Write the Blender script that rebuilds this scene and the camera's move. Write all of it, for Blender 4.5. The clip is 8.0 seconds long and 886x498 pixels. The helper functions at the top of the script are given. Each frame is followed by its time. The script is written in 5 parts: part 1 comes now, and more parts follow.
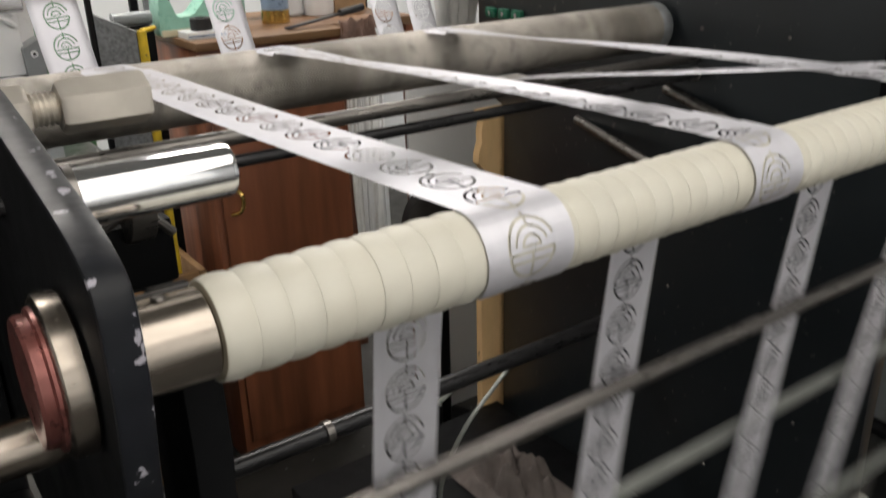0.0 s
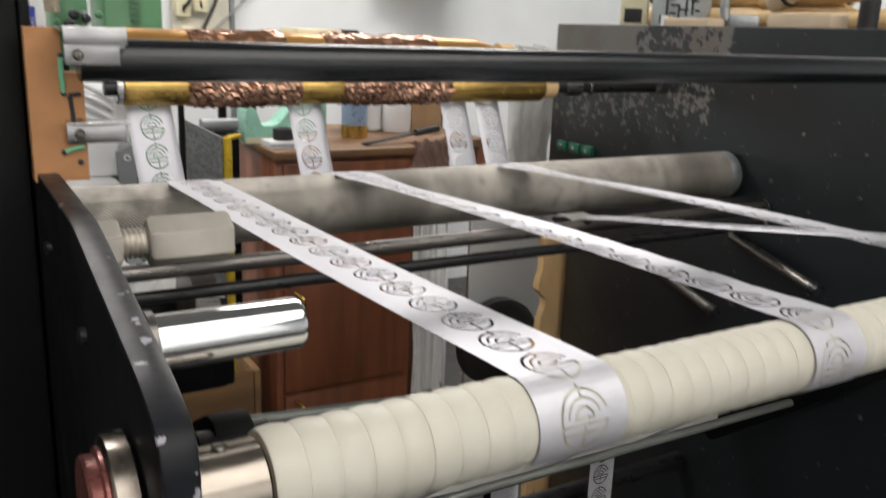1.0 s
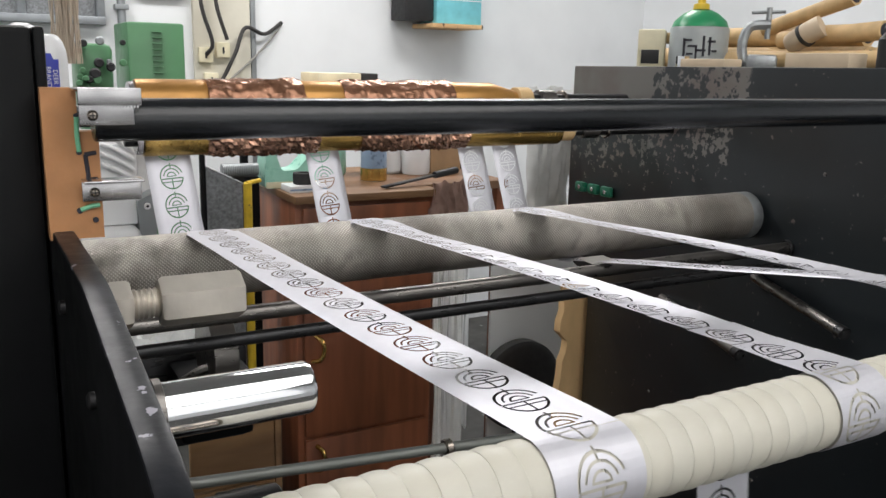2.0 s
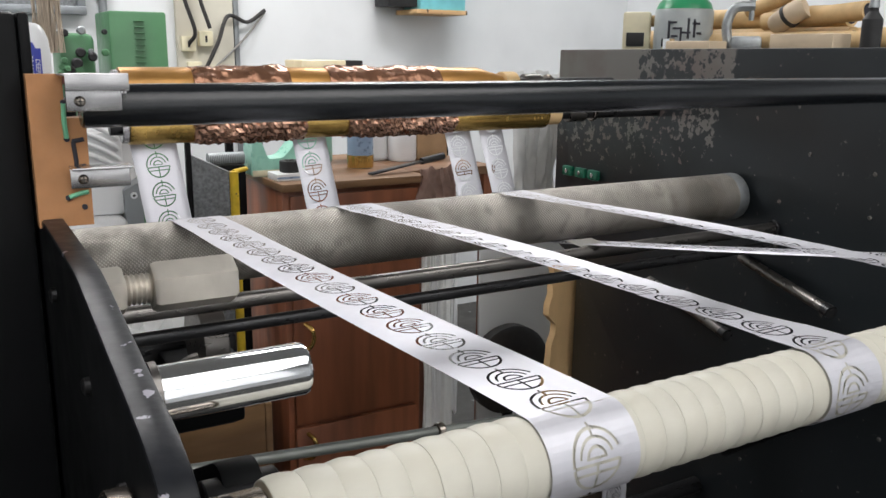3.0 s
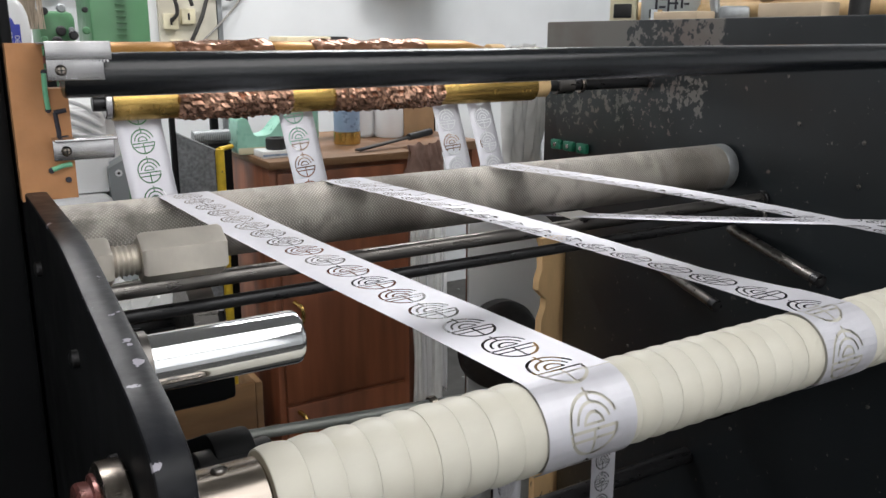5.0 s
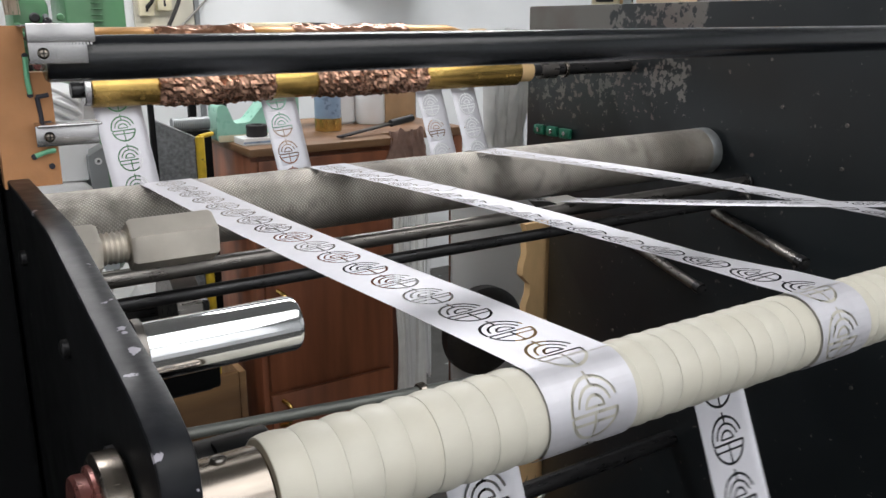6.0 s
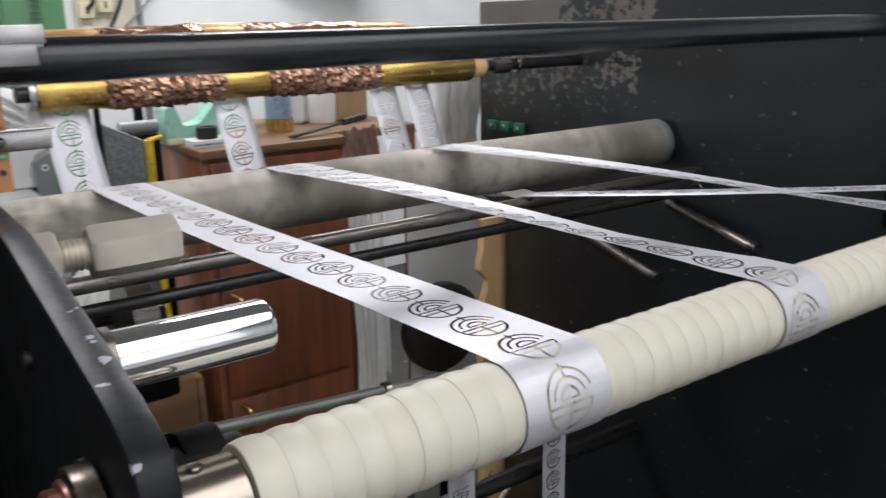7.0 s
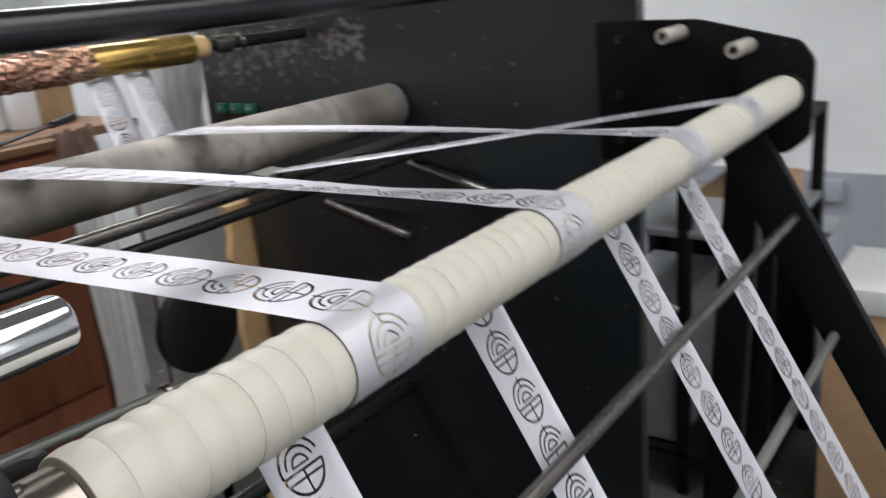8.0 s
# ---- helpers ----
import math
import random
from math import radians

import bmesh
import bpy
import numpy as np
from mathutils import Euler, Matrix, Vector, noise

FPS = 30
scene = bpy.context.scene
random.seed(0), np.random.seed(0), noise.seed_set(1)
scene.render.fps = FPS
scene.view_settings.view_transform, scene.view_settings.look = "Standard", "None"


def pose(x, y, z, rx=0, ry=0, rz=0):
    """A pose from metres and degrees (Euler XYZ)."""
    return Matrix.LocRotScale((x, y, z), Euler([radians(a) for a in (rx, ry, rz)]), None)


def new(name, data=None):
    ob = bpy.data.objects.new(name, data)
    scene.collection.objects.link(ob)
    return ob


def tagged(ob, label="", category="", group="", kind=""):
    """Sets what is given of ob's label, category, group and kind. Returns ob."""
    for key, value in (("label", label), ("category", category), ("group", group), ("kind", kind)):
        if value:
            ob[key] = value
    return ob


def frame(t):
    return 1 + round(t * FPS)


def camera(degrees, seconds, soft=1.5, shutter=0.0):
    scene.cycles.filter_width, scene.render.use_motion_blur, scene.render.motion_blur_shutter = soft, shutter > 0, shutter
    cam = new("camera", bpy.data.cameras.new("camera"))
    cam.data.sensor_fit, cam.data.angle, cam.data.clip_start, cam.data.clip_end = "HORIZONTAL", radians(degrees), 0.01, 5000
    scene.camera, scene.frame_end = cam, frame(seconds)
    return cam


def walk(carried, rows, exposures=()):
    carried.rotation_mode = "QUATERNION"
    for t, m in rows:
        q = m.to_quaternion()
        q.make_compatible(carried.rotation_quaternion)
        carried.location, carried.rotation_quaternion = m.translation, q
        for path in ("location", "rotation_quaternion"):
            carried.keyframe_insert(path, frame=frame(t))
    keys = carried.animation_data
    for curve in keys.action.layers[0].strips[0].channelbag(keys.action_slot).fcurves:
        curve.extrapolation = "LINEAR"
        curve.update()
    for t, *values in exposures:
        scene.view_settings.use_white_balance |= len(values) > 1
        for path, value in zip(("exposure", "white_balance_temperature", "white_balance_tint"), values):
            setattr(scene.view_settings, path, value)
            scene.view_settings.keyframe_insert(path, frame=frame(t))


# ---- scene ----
from mathutils import geometry

# camera and its path; x runs along the rollers, y away from the viewer, z = 0 on the cream roller's axis
cam = camera(54.92, 8.0, soft=1.5, shutter=0.6)
PATH = [
    (0, pose(-0.2064, -0.2821, 0.1446, 68.17, 0, -35.02) @ pose(0, 0, 0, 0, 0, -1.50)),
    (0.5, pose(-0.2083, -0.2833, 0.1617, 71.73, 0, -34.15) @ pose(0, 0, 0, 0, 0, 0.85)),
    (1, pose(-0.2096, -0.2837, 0.1714, 75.37, 0, -30.93) @ pose(0, 0, 0, 0, 0, 2.26)),
    (1.5, pose(-0.2012, -0.2797, 0.1805, 77.98, 0, -29.12) @ pose(0, 0, 0, 0, 0, 1.51)),
    (3, pose(-0.2054, -0.2802, 0.1770, 77.01, 0, -30.25) @ pose(0, 0, 0, 0, 0, 0.64)),
    (3.5, pose(-0.2049, -0.2803, 0.1756, 76.55, 0, -30.48) @ pose(0, 0, 0, 0, 0, 0.64)),
    (4, pose(-0.2047, -0.2817, 0.1742, 76.28, 0, -30.75) @ pose(0, 0, 0, 0, 0, 0.40)),
    (4.5, pose(-0.2044, -0.2801, 0.1724, 75.99, 0, -30.82) @ pose(0, 0, 0, 0, 0, 0.18)),
    (6, pose(-0.2091, -0.2666, 0.1671, 74.73, 0, -32.52) @ pose(0, 0, 0, 0, 0, -0.09)),
    (6.5, pose(-0.2117, -0.2666, 0.1676, 74.67, 0, -33.62) @ pose(0, 0, 0, 0, 0, -0.34)),
    (7, pose(-0.2141, -0.2605, 0.1660, 74.53, 0, -35.77) @ pose(0, 0, 0, 0, 0, -1.02)),
    (7.5, pose(-0.2143, -0.2483, 0.1563, 73.99, 0, -44.91) @ pose(0, 0, 0, 0, 0, -1.58)),
    (8, pose(-0.2347, -0.2413, 0.1541, 72.44, 0, -53.88) @ pose(0, 0, 0, 0, 0, -4.91)),
]
# seconds, stops, kelvin, tint: the white balance drifts from warm to neutral
walk(cam, PATH, [(0, 0.0, 7000, 10), (0.5, 0.0, 6850, 10), (1.0, 0.0, 6850, 10), (1.5, 0.0, 6700, 10), (3.5, 0.0, 6500, 10), (6.0, 0.0, 6480, 10), (8.0, 0.0, 6400, 11)])

FLOOR = -1.08
world = bpy.data.worlds.new("room_air")
world.use_nodes = True
world.node_tree.nodes["Background"].inputs[0].default_value = (0.75, 0.82, 0.9, 1)
world.node_tree.nodes["Background"].inputs[1].default_value = 0.05
scene.world = world


def lamp(name, x, y, z, sx, sy, watts, colour=(0.93, 0.97, 1.0)):
    data = bpy.data.lights.new(name, "AREA")
    data.shape, data.size, data.size_y, data.energy, data.color = "RECTANGLE", sx, sy, watts, colour
    ob = new(name, data)
    ob.matrix_world = pose(x, y, z)
    return ob


# x, y, length, width, watts
LAMPS = [(-1.0, -1.5, 1.7, 2.3, 12.5), (0.9, -1.5, 1.8, 2.3, 13), (-0.4, 2.1, 1.14, 0.54, 33), (1.4, 2.1, 1.14, 0.54, 33)]
for lx, ly, ll, lw, watts in LAMPS:
    lamp("panel_light", lx, ly, 1.655, ll, lw, watts, (1.0, 0.985, 0.99))


# radius and axis height of the cream roller; axis and radius of the knurled roller
CR, CZ = 0.0206, 0.001
KY, KZ, KR = 0.573, -0.023, 0.0335


# ---- materials ----
def material(name, colour, rough=0.5, metal=0.0, vary=0.12, scale=20.0, bump=0.0, bump_scale=200.0, second=None, spots=None, coat=0.0, spec=0.5, stretch=(1, 1, 1)):
    """Noise at two scales tints the colour and the roughness; second: a colour mixed in by large stains, spots: (colour, threshold, scale)."""
    m = bpy.data.materials.new(name)
    m.use_nodes = True
    nt = m.node_tree
    b = nt.nodes["Principled BSDF"]
    b.inputs["Metallic"].default_value = metal
    b.inputs["Coat Weight"].default_value = coat
    b.inputs["Specular IOR Level"].default_value = spec
    tc = nt.nodes.new("ShaderNodeTexCoord")
    mp = nt.nodes.new("ShaderNodeMapping")
    mp.inputs["Scale"].default_value = stretch
    nt.links.new(tc.outputs["Object"], mp.inputs[0])

    def noise_node(s, detail=4):
        n = nt.nodes.new("ShaderNodeTexNoise")
        n.inputs["Scale"].default_value, n.inputs["Detail"].default_value = s, detail
        nt.links.new(mp.outputs[0], n.inputs["Vector"])
        return n.outputs["Fac"]

    def ramp(fac, lo, hi, a, c):
        r = nt.nodes.new("ShaderNodeMapRange")
        r.inputs["From Min"].default_value, r.inputs["From Max"].default_value = lo, hi
        r.inputs["To Min"].default_value, r.inputs["To Max"].default_value = a, c
        nt.links.new(fac, r.inputs["Value"])
        return r.outputs["Result"]

    def mix(fac, a, c):
        x = nt.nodes.new("ShaderNodeMix")
        x.data_type = "RGBA"
        nt.links.new(fac, x.inputs["Factor"])
        for value, slot in ((a, 6), (c, 7)):
            if isinstance(value, tuple):
                x.inputs[slot].default_value = (*value[:3], 1)
            else:
                nt.links.new(value, x.inputs[slot])
        return x.outputs[2]

    dark = tuple(c * (1 - vary) for c in colour)
    light = tuple(min(1, c * (1 + vary)) for c in colour)
    col = mix(ramp(noise_node(scale), 0.3, 0.7, 0, 1), dark, light)
    if second:
        col = mix(ramp(noise_node(scale * 0.2, 6), 0.48, 0.62, 0, 0.8), col, second)
    if spots:
        col = mix(ramp(noise_node(spots[2], 8), spots[1], spots[1] + 0.02, 0, 1), col, spots[0])
    nt.links.new(col, b.inputs["Base Color"])
    nt.links.new(ramp(noise_node(scale * 3), 0.3, 0.7, rough * 0.85, min(1, rough * 1.15)), b.inputs["Roughness"])
    if bump:
        bm_ = nt.nodes.new("ShaderNodeBump")
        bm_.inputs["Strength"].default_value, bm_.inputs["Distance"].default_value = bump, 0.001
        nt.links.new(noise_node(bump_scale, 3), bm_.inputs["Height"])
        nt.links.new(bm_.outputs[0], b.inputs["Normal"])
    return m


def knurl(name, colour, pitch):
    """Steel with a crossed knurl, cut along two diagonals of the roller, its colour darker in the grooves, with rubbed
    bands round it.
    """
    m = material(name, colour, 0.42, 0.55, 0.25, 24, second=(0.13, 0.11, 0.09), stretch=(1.0, 0.25, 0.25))
    nt = m.node_tree
    b = nt.nodes["Principled BSDF"]
    tc = nt.nodes.new("ShaderNodeTexCoord")
    sep = nt.nodes.new("ShaderNodeSeparateXYZ")
    nt.links.new(tc.outputs["Object"], sep.inputs[0])

    def op(kind, a, c):
        n = nt.nodes.new("ShaderNodeMath")
        n.operation = kind
        for i, v in enumerate((a, c)):
            if isinstance(v, (int, float)):
                n.inputs[i].default_value = v
            else:
                nt.links.new(v, n.inputs[i])
        return n.outputs[0]

    # the angle round the axis, as a length on the barrel
    turn = op("MULTIPLY", op("ARCTAN2", op("SUBTRACT", sep.outputs[2], KZ), op("SUBTRACT", sep.outputs[1], KY)), KR)
    waves = []
    for sign in (1.0, -1.0):
        u = op("ADD", sep.outputs[0], op("MULTIPLY", turn, sign))
        waves.append(op("SINE", op("MULTIPLY", u, 2 * math.pi / pitch), 0.0))
    height = op("MULTIPLY", op("ADD", waves[0], 1.0), op("ADD", waves[1], 1.0))
    bp = nt.nodes.new("ShaderNodeBump")
    bp.inputs["Strength"].default_value, bp.inputs["Distance"].default_value = 0.7, 0.00025
    nt.links.new(height, bp.inputs["Height"])
    nt.links.new(bp.outputs[0], b.inputs["Normal"])
    old = b.inputs["Base Color"].links[0].from_socket
    r = nt.nodes.new("ShaderNodeMapRange")
    r.inputs["From Max"].default_value, r.inputs["To Min"].default_value = 2.2, 0.62
    nt.links.new(height, r.inputs["Value"])
    x = nt.nodes.new("ShaderNodeMix")
    x.data_type, x.blend_type = "RGBA", "MULTIPLY"
    x.inputs["Factor"].default_value = 1.0
    nt.links.new(old, x.inputs[6])
    nt.links.new(r.outputs["Result"], x.inputs[7])
    n3 = nt.nodes.new("ShaderNodeTexNoise")
    n3.inputs["Scale"].default_value, n3.inputs["Detail"].default_value = 45, 5
    nt.links.new(tc.outputs["Object"], n3.inputs["Vector"])
    end = nt.nodes.new("ShaderNodeMapRange")
    end.inputs["From Min"].default_value, end.inputs["From Max"].default_value = -0.06, 0.02
    end.inputs["To Min"].default_value, end.inputs["To Max"].default_value = 0.07, -0.1
    nt.links.new(sep.outputs[0], end.inputs["Value"])
    oil = nt.nodes.new("ShaderNodeMapRange")
    oil.inputs["From Min"].default_value, oil.inputs["From Max"].default_value = 0.42, 0.8
    nt.links.new(op("ADD", n3.outputs["Fac"], end.outputs["Result"]), oil.inputs["Value"])
    y3 = nt.nodes.new("ShaderNodeMix")
    y3.data_type = "RGBA"
    nt.links.new(oil.outputs["Result"], y3.inputs["Factor"])
    nt.links.new(x.outputs[2], y3.inputs[6])
    y3.inputs[7].default_value = (0.13, 0.12, 0.105, 1)
    nt.links.new(y3.outputs[2], b.inputs["Base Color"])
    return m


def glow(name, colour, strength):
    m = bpy.data.materials.new(name)
    m.use_nodes = True
    b = m.node_tree.nodes["Principled BSDF"]
    b.inputs["Base Color"].default_value = (0.9, 0.9, 0.9, 1)
    b.inputs["Emission Color"].default_value, b.inputs["Emission Strength"].default_value = (*colour, 1), strength
    return m


def bare(name, base, metal_colour):
    """Black paint worn to primer and bare metal along one upper corner of a panel."""
    m = material(name, base, 0.33, 0.0, 0.2, 6, bump=0.08, bump_scale=120, spec=0.55, spots=((0.15, 0.15, 0.15), 0.77, 45))
    nt = m.node_tree
    b = nt.nodes["Principled BSDF"]
    old = b.inputs["Base Color"].links[0].from_socket
    tc = nt.nodes.new("ShaderNodeTexCoord")
    sep = nt.nodes.new("ShaderNodeSeparateXYZ")
    nt.links.new(tc.outputs["Object"], sep.inputs[0])

    def math_node(op, a, c=None):
        n = nt.nodes.new("ShaderNodeMath")
        n.operation = op
        for i, v in enumerate((a, c)):
            if v is None:
                continue
            if isinstance(v, (int, float)):
                n.inputs[i].default_value = v
            else:
                nt.links.new(v, n.inputs[i])
        return n.outputs[0]

    def soft(v, lo, hi):
        r = nt.nodes.new("ShaderNodeMapRange")
        r.interpolation_type = "SMOOTHSTEP"
        r.inputs["From Min"].default_value, r.inputs["From Max"].default_value = lo, hi
        nt.links.new(v, r.inputs["Value"])
        return r.outputs["Result"]

    n1 = nt.nodes.new("ShaderNodeTexNoise")
    n1.inputs["Scale"].default_value, n1.inputs["Detail"].default_value = 82, 10
    n1.inputs["Roughness"].default_value = 0.6
    nt.links.new(tc.outputs["Object"], n1.inputs["Vector"])
    n2 = nt.nodes.new("ShaderNodeTexNoise")
    n2.inputs["Scale"].default_value, n2.inputs["Detail"].default_value = 9, 5
    nt.links.new(tc.outputs["Object"], n2.inputs["Vector"])
    y, z = sep.outputs[1], sep.outputs[2]
    # a worn zone round the upper far corner, and a rust-rubbed patch under the bar
    corner = math_node("MULTIPLY", math_node("MULTIPLY", soft(y, 0.585, 0.6), soft(z, 0.12, 0.15)), 0.8)
    chips = math_node("SUBTRACT", 1.0, math_node("MULTIPLY", soft(y, 0.67, 0.7), math_node("SUBTRACT", 1.0, soft(y, 0.78, 0.8))))
    corner = math_node("MULTIPLY", corner, math_node("ADD", 0.62, math_node("MULTIPLY", chips, 0.55)))
    edge = math_node("MULTIPLY", math_node("MULTIPLY", soft(y, 0.78, 0.81), soft(z, 0.12, 0.14)), 2.2)
    low = math_node("SUBTRACT", 1.0, soft(z, 0.09, 0.13))
    patch = math_node("MULTIPLY", math_node("MULTIPLY", soft(y, 0.58, 0.8), soft(z, -0.03, 0.05)), math_node("MULTIPLY", low, 0.5))
    rub = math_node("MULTIPLY", math_node("MULTIPLY", soft(y, 0.6, 0.64), math_node("SUBTRACT", 1.0, soft(y, 0.68, 0.74))), math_node("MULTIPLY", soft(z, 0.02, 0.07), low))
    zone = math_node("MAXIMUM", math_node("MAXIMUM", corner, edge), math_node("MAXIMUM", patch, math_node("MULTIPLY", rub, 0.7)))
    score = math_node("ADD", n1.outputs["Fac"], math_node("MULTIPLY", zone, 0.28))
    worn = soft(score, 0.665, 0.69)
    x = nt.nodes.new("ShaderNodeMix")
    x.data_type = "RGBA"
    y2 = nt.nodes.new("ShaderNodeMix")
    y2.data_type = "RGBA"
    nt.links.new(soft(n2.outputs["Fac"], 0.4, 0.6), y2.inputs["Factor"])
    y2.inputs[6].default_value, y2.inputs[7].default_value = (*metal_colour, 1), (0.13, 0.105, 0.095, 1)
    nt.links.new(worn, x.inputs["Factor"])
    nt.links.new(old, x.inputs[6])
    nt.links.new(y2.outputs[2], x.inputs[7])
    nt.links.new(x.outputs[2], b.inputs["Base Color"])
    return m


BLACK = material("black_paint", (0.005, 0.0054, 0.006), 0.5, 0, 0.3, 9, 0.12, 160, spec=0.11, spots=((0.25, 0.25, 0.25), 0.74, 60))
BLACKEDGE = material("worn_black_paint", (0.009, 0.01, 0.0128), 0.38, 0, 0.35, 30, 0.22, 160, spec=0.2, spots=((0.3, 0.29, 0.33), 0.645, 120))
PANEL = bare("worn_panel_paint", (0.013, 0.0165, 0.0192), (0.15, 0.142, 0.13))
BARBLACK = material("gloss_black_enamel", (0.01, 0.0115, 0.014), 0.11, 0, 0.3, 12, 0.16, 1300, spots=((0.2, 0.2, 0.2), 0.77, 90))
DARKTAPE = material("dark_tape", (0.27, 0.24, 0.185), 0.7, 0, 0.3, 60)
CREAM = material("cream_tape", (0.51, 0.494, 0.428), 0.45, 0, 0.04, 30, 0.1, 350, second=(0.5, 0.48, 0.41), stretch=(1, 3, 3))
STEEL = material("brushed_steel", (0.34, 0.3, 0.26), 0.24, 1, 0.12, 40, stretch=(1, 6, 6))
NICKEL = material("dull_nickel", (0.62, 0.58, 0.52), 0.42, 0.75, 0.08, 50, 0.1, 300)
CHROME = material("chrome", (0.85, 0.86, 0.88), 0.09, 1, 0.03, 30)
COPPER = material("red_copper_face", (0.17, 0.06, 0.052), 0.3, 0.6, 0.45, 60, second=(0.2, 0.07, 0.06))
KNURL = knurl("knurled_steel", (0.52, 0.485, 0.435), 0.0036)
DARKSTEEL = material("oily_dark_steel", (0.17, 0.16, 0.15), 0.3, 0.9, 0.2, 30, stretch=(0.4, 2, 2))
BLACKSTEEL = material("blackened_rod", (0.03, 0.03, 0.032), 0.3, 0.6, 0.3, 30, stretch=(0.4, 2, 2))
PALEROLL = material("pale_roller", (0.5, 0.49, 0.46), 0.5, 0, 0.1, 30)
GREYROD = material("zinc_grey_rod", (0.21, 0.22, 0.205), 0.42, 0.6, 0.15, 40, stretch=(0.3, 2, 2))
SATIN = material("silver_white_satin", (0.58, 0.58, 0.625), 0.46, 0.5, 0.03, 60)
BOARD = material("orange_fibreboard", (0.42, 0.2, 0.085), 0.7, 0, 0.1, 60, 0.1, 300)
GREEN = material("green_cable_tie", (0.14, 0.42, 0.25), 0.4)
TIN = material("tin_clip", (0.48, 0.475, 0.48), 0.24, 0.95, 0.1, 60)
MARKER = material("marker_ink_hole_dark", (0.02, 0.02, 0.03), 0.6)
GOLD = material("gold_foil", (0.5, 0.33, 0.1), 0.25, 0.85, 0.25, 25, 0.12, 60)
COPPERFOIL = material("copper_foil", (0.46, 0.27, 0.19), 0.22, 0.85, 0.35, 60)


def creased(m, scale, strength, stretch):
    """Sharp creases between flat facets, as in crumpled foil."""
    nt = m.node_tree
    tc, mp = nt.nodes.new("ShaderNodeTexCoord"), nt.nodes.new("ShaderNodeMapping")
    mp.inputs["Scale"].default_value, mp.inputs["Rotation"].default_value = stretch, (0.3, 0.4, 0.6)
    nt.links.new(tc.outputs["Object"], mp.inputs[0])
    heights = []
    for k in (1.0, 2.3):
        v = nt.nodes.new("ShaderNodeTexVoronoi")
        v.inputs["Scale"].default_value = scale * k
        nt.links.new(mp.outputs[0], v.inputs["Vector"])
        heights.append(v.outputs["Distance"])
    add = nt.nodes.new("ShaderNodeMath")
    nt.links.new(heights[0], add.inputs[0])
    nt.links.new(heights[1], add.inputs[1])
    bp = nt.nodes.new("ShaderNodeBump")
    bp.inputs["Strength"].default_value, bp.inputs["Distance"].default_value = strength, 0.004
    nt.links.new(add.outputs[0], bp.inputs["Height"])
    nt.links.new(bp.outputs[0], nt.nodes["Principled BSDF"].inputs["Normal"])
    return m


BROWNFOIL = creased(material("brown_transfer_foil", (0.3, 0.15, 0.09), 0.26, 0.6, 0.15, 20), 24, 0.3, (1, 0.35, 0.35))
AMBERFOIL = material("amber_foil", (0.46, 0.235, 0.065), 0.34, 0.5, 0.15, 20, 0.1, 50)
WOOD = material("red_brown_veneer", (0.25, 0.088, 0.042), 0.42, 0, 0.42, 22, 0.12, 200, second=(0.12, 0.04, 0.02), stretch=(1, 1, 0.1))
WOODTOP = material("worn_desk_top", (0.2, 0.108, 0.05), 0.5, 0, 0.25, 9, 0.15, 150, second=(0.2, 0.1, 0.05), stretch=(0.3, 1, 1))
PLY = material("pale_plywood", (0.66, 0.44, 0.22), 0.65, 0, 0.15, 12, 0.2, 150, second=(0.5, 0.3, 0.14), spots=((0.07, 0.045, 0.025), 0.66, 16), stretch=(1.6, 1.6, 0.6))
CRATEWOOD = material("old_crate_wood", (0.3, 0.17, 0.075), 0.7, 0, 0.3, 12, 0.2, 150, second=(0.18, 0.1, 0.05), stretch=(0.4, 1, 2))
BRASS = material("brass_handle", (0.75, 0.5, 0.16), 0.25, 0.9)
WALL = material("white_wall", (0.79, 0.81, 0.82), 0.85, 0, 0.04, 3, 0.1, 60, second=(0.62, 0.64, 0.65), spots=((0.45, 0.45, 0.44), 0.78, 6))
DADO = material("grey_wall_paint", (0.36, 0.38, 0.43), 0.8, 0, 0.08, 4)
CONCRETE = material("oily_concrete", (0.05, 0.049, 0.046), 0.75, 0, 0.35, 5, 0.3, 90, second=(0.035, 0.035, 0.032), spots=((0.3, 0.34, 0.32), 0.72, 40))
CEIL = material("ceiling_paint", (0.38, 0.38, 0.37), 0.9)
MACHINEGREEN = material("green_machine_enamel", (0.075, 0.2, 0.095), 0.4, 0, 0.12, 8, 0.1, 90, spots=((0.03, 0.06, 0.03), 0.74, 25))
MINT = material("mint_plastic", (0.32, 0.62, 0.5), 0.3)
WHITEPL = material("white_plastic", (0.78, 0.79, 0.8), 0.32, 0, 0.04, 15)
BLUE = material("blue_print", (0.04, 0.06, 0.42), 0.4)
BLUECAN = material("blue_can_paint", (0.27, 0.37, 0.52), 0.3, 0.3)
RED = material("red_print", (0.6, 0.04, 0.05), 0.35)
CYAN = material("cyan_box", (0.18, 0.55, 0.62), 0.5)
CARD = material("brown_cardboard", (0.42, 0.27, 0.15), 0.8, 0, 0.12, 20)
CREAMPL = material("cream_plastic", (0.72, 0.66, 0.47), 0.5)
PALEBOARD = material("pale_cream_board", (0.66, 0.63, 0.53), 0.6, 0, 0.08, 8, second=(0.56, 0.52, 0.42))
YELLOW = material("yellow_paint", (0.68, 0.47, 0.03), 0.45, 0, 0.2, 40, spots=((0.15, 0.12, 0.05), 0.68, 60))
GREYMETAL = material("grey_sheet_metal", (0.3, 0.32, 0.33), 0.4, 0.4, 0.2, 10)
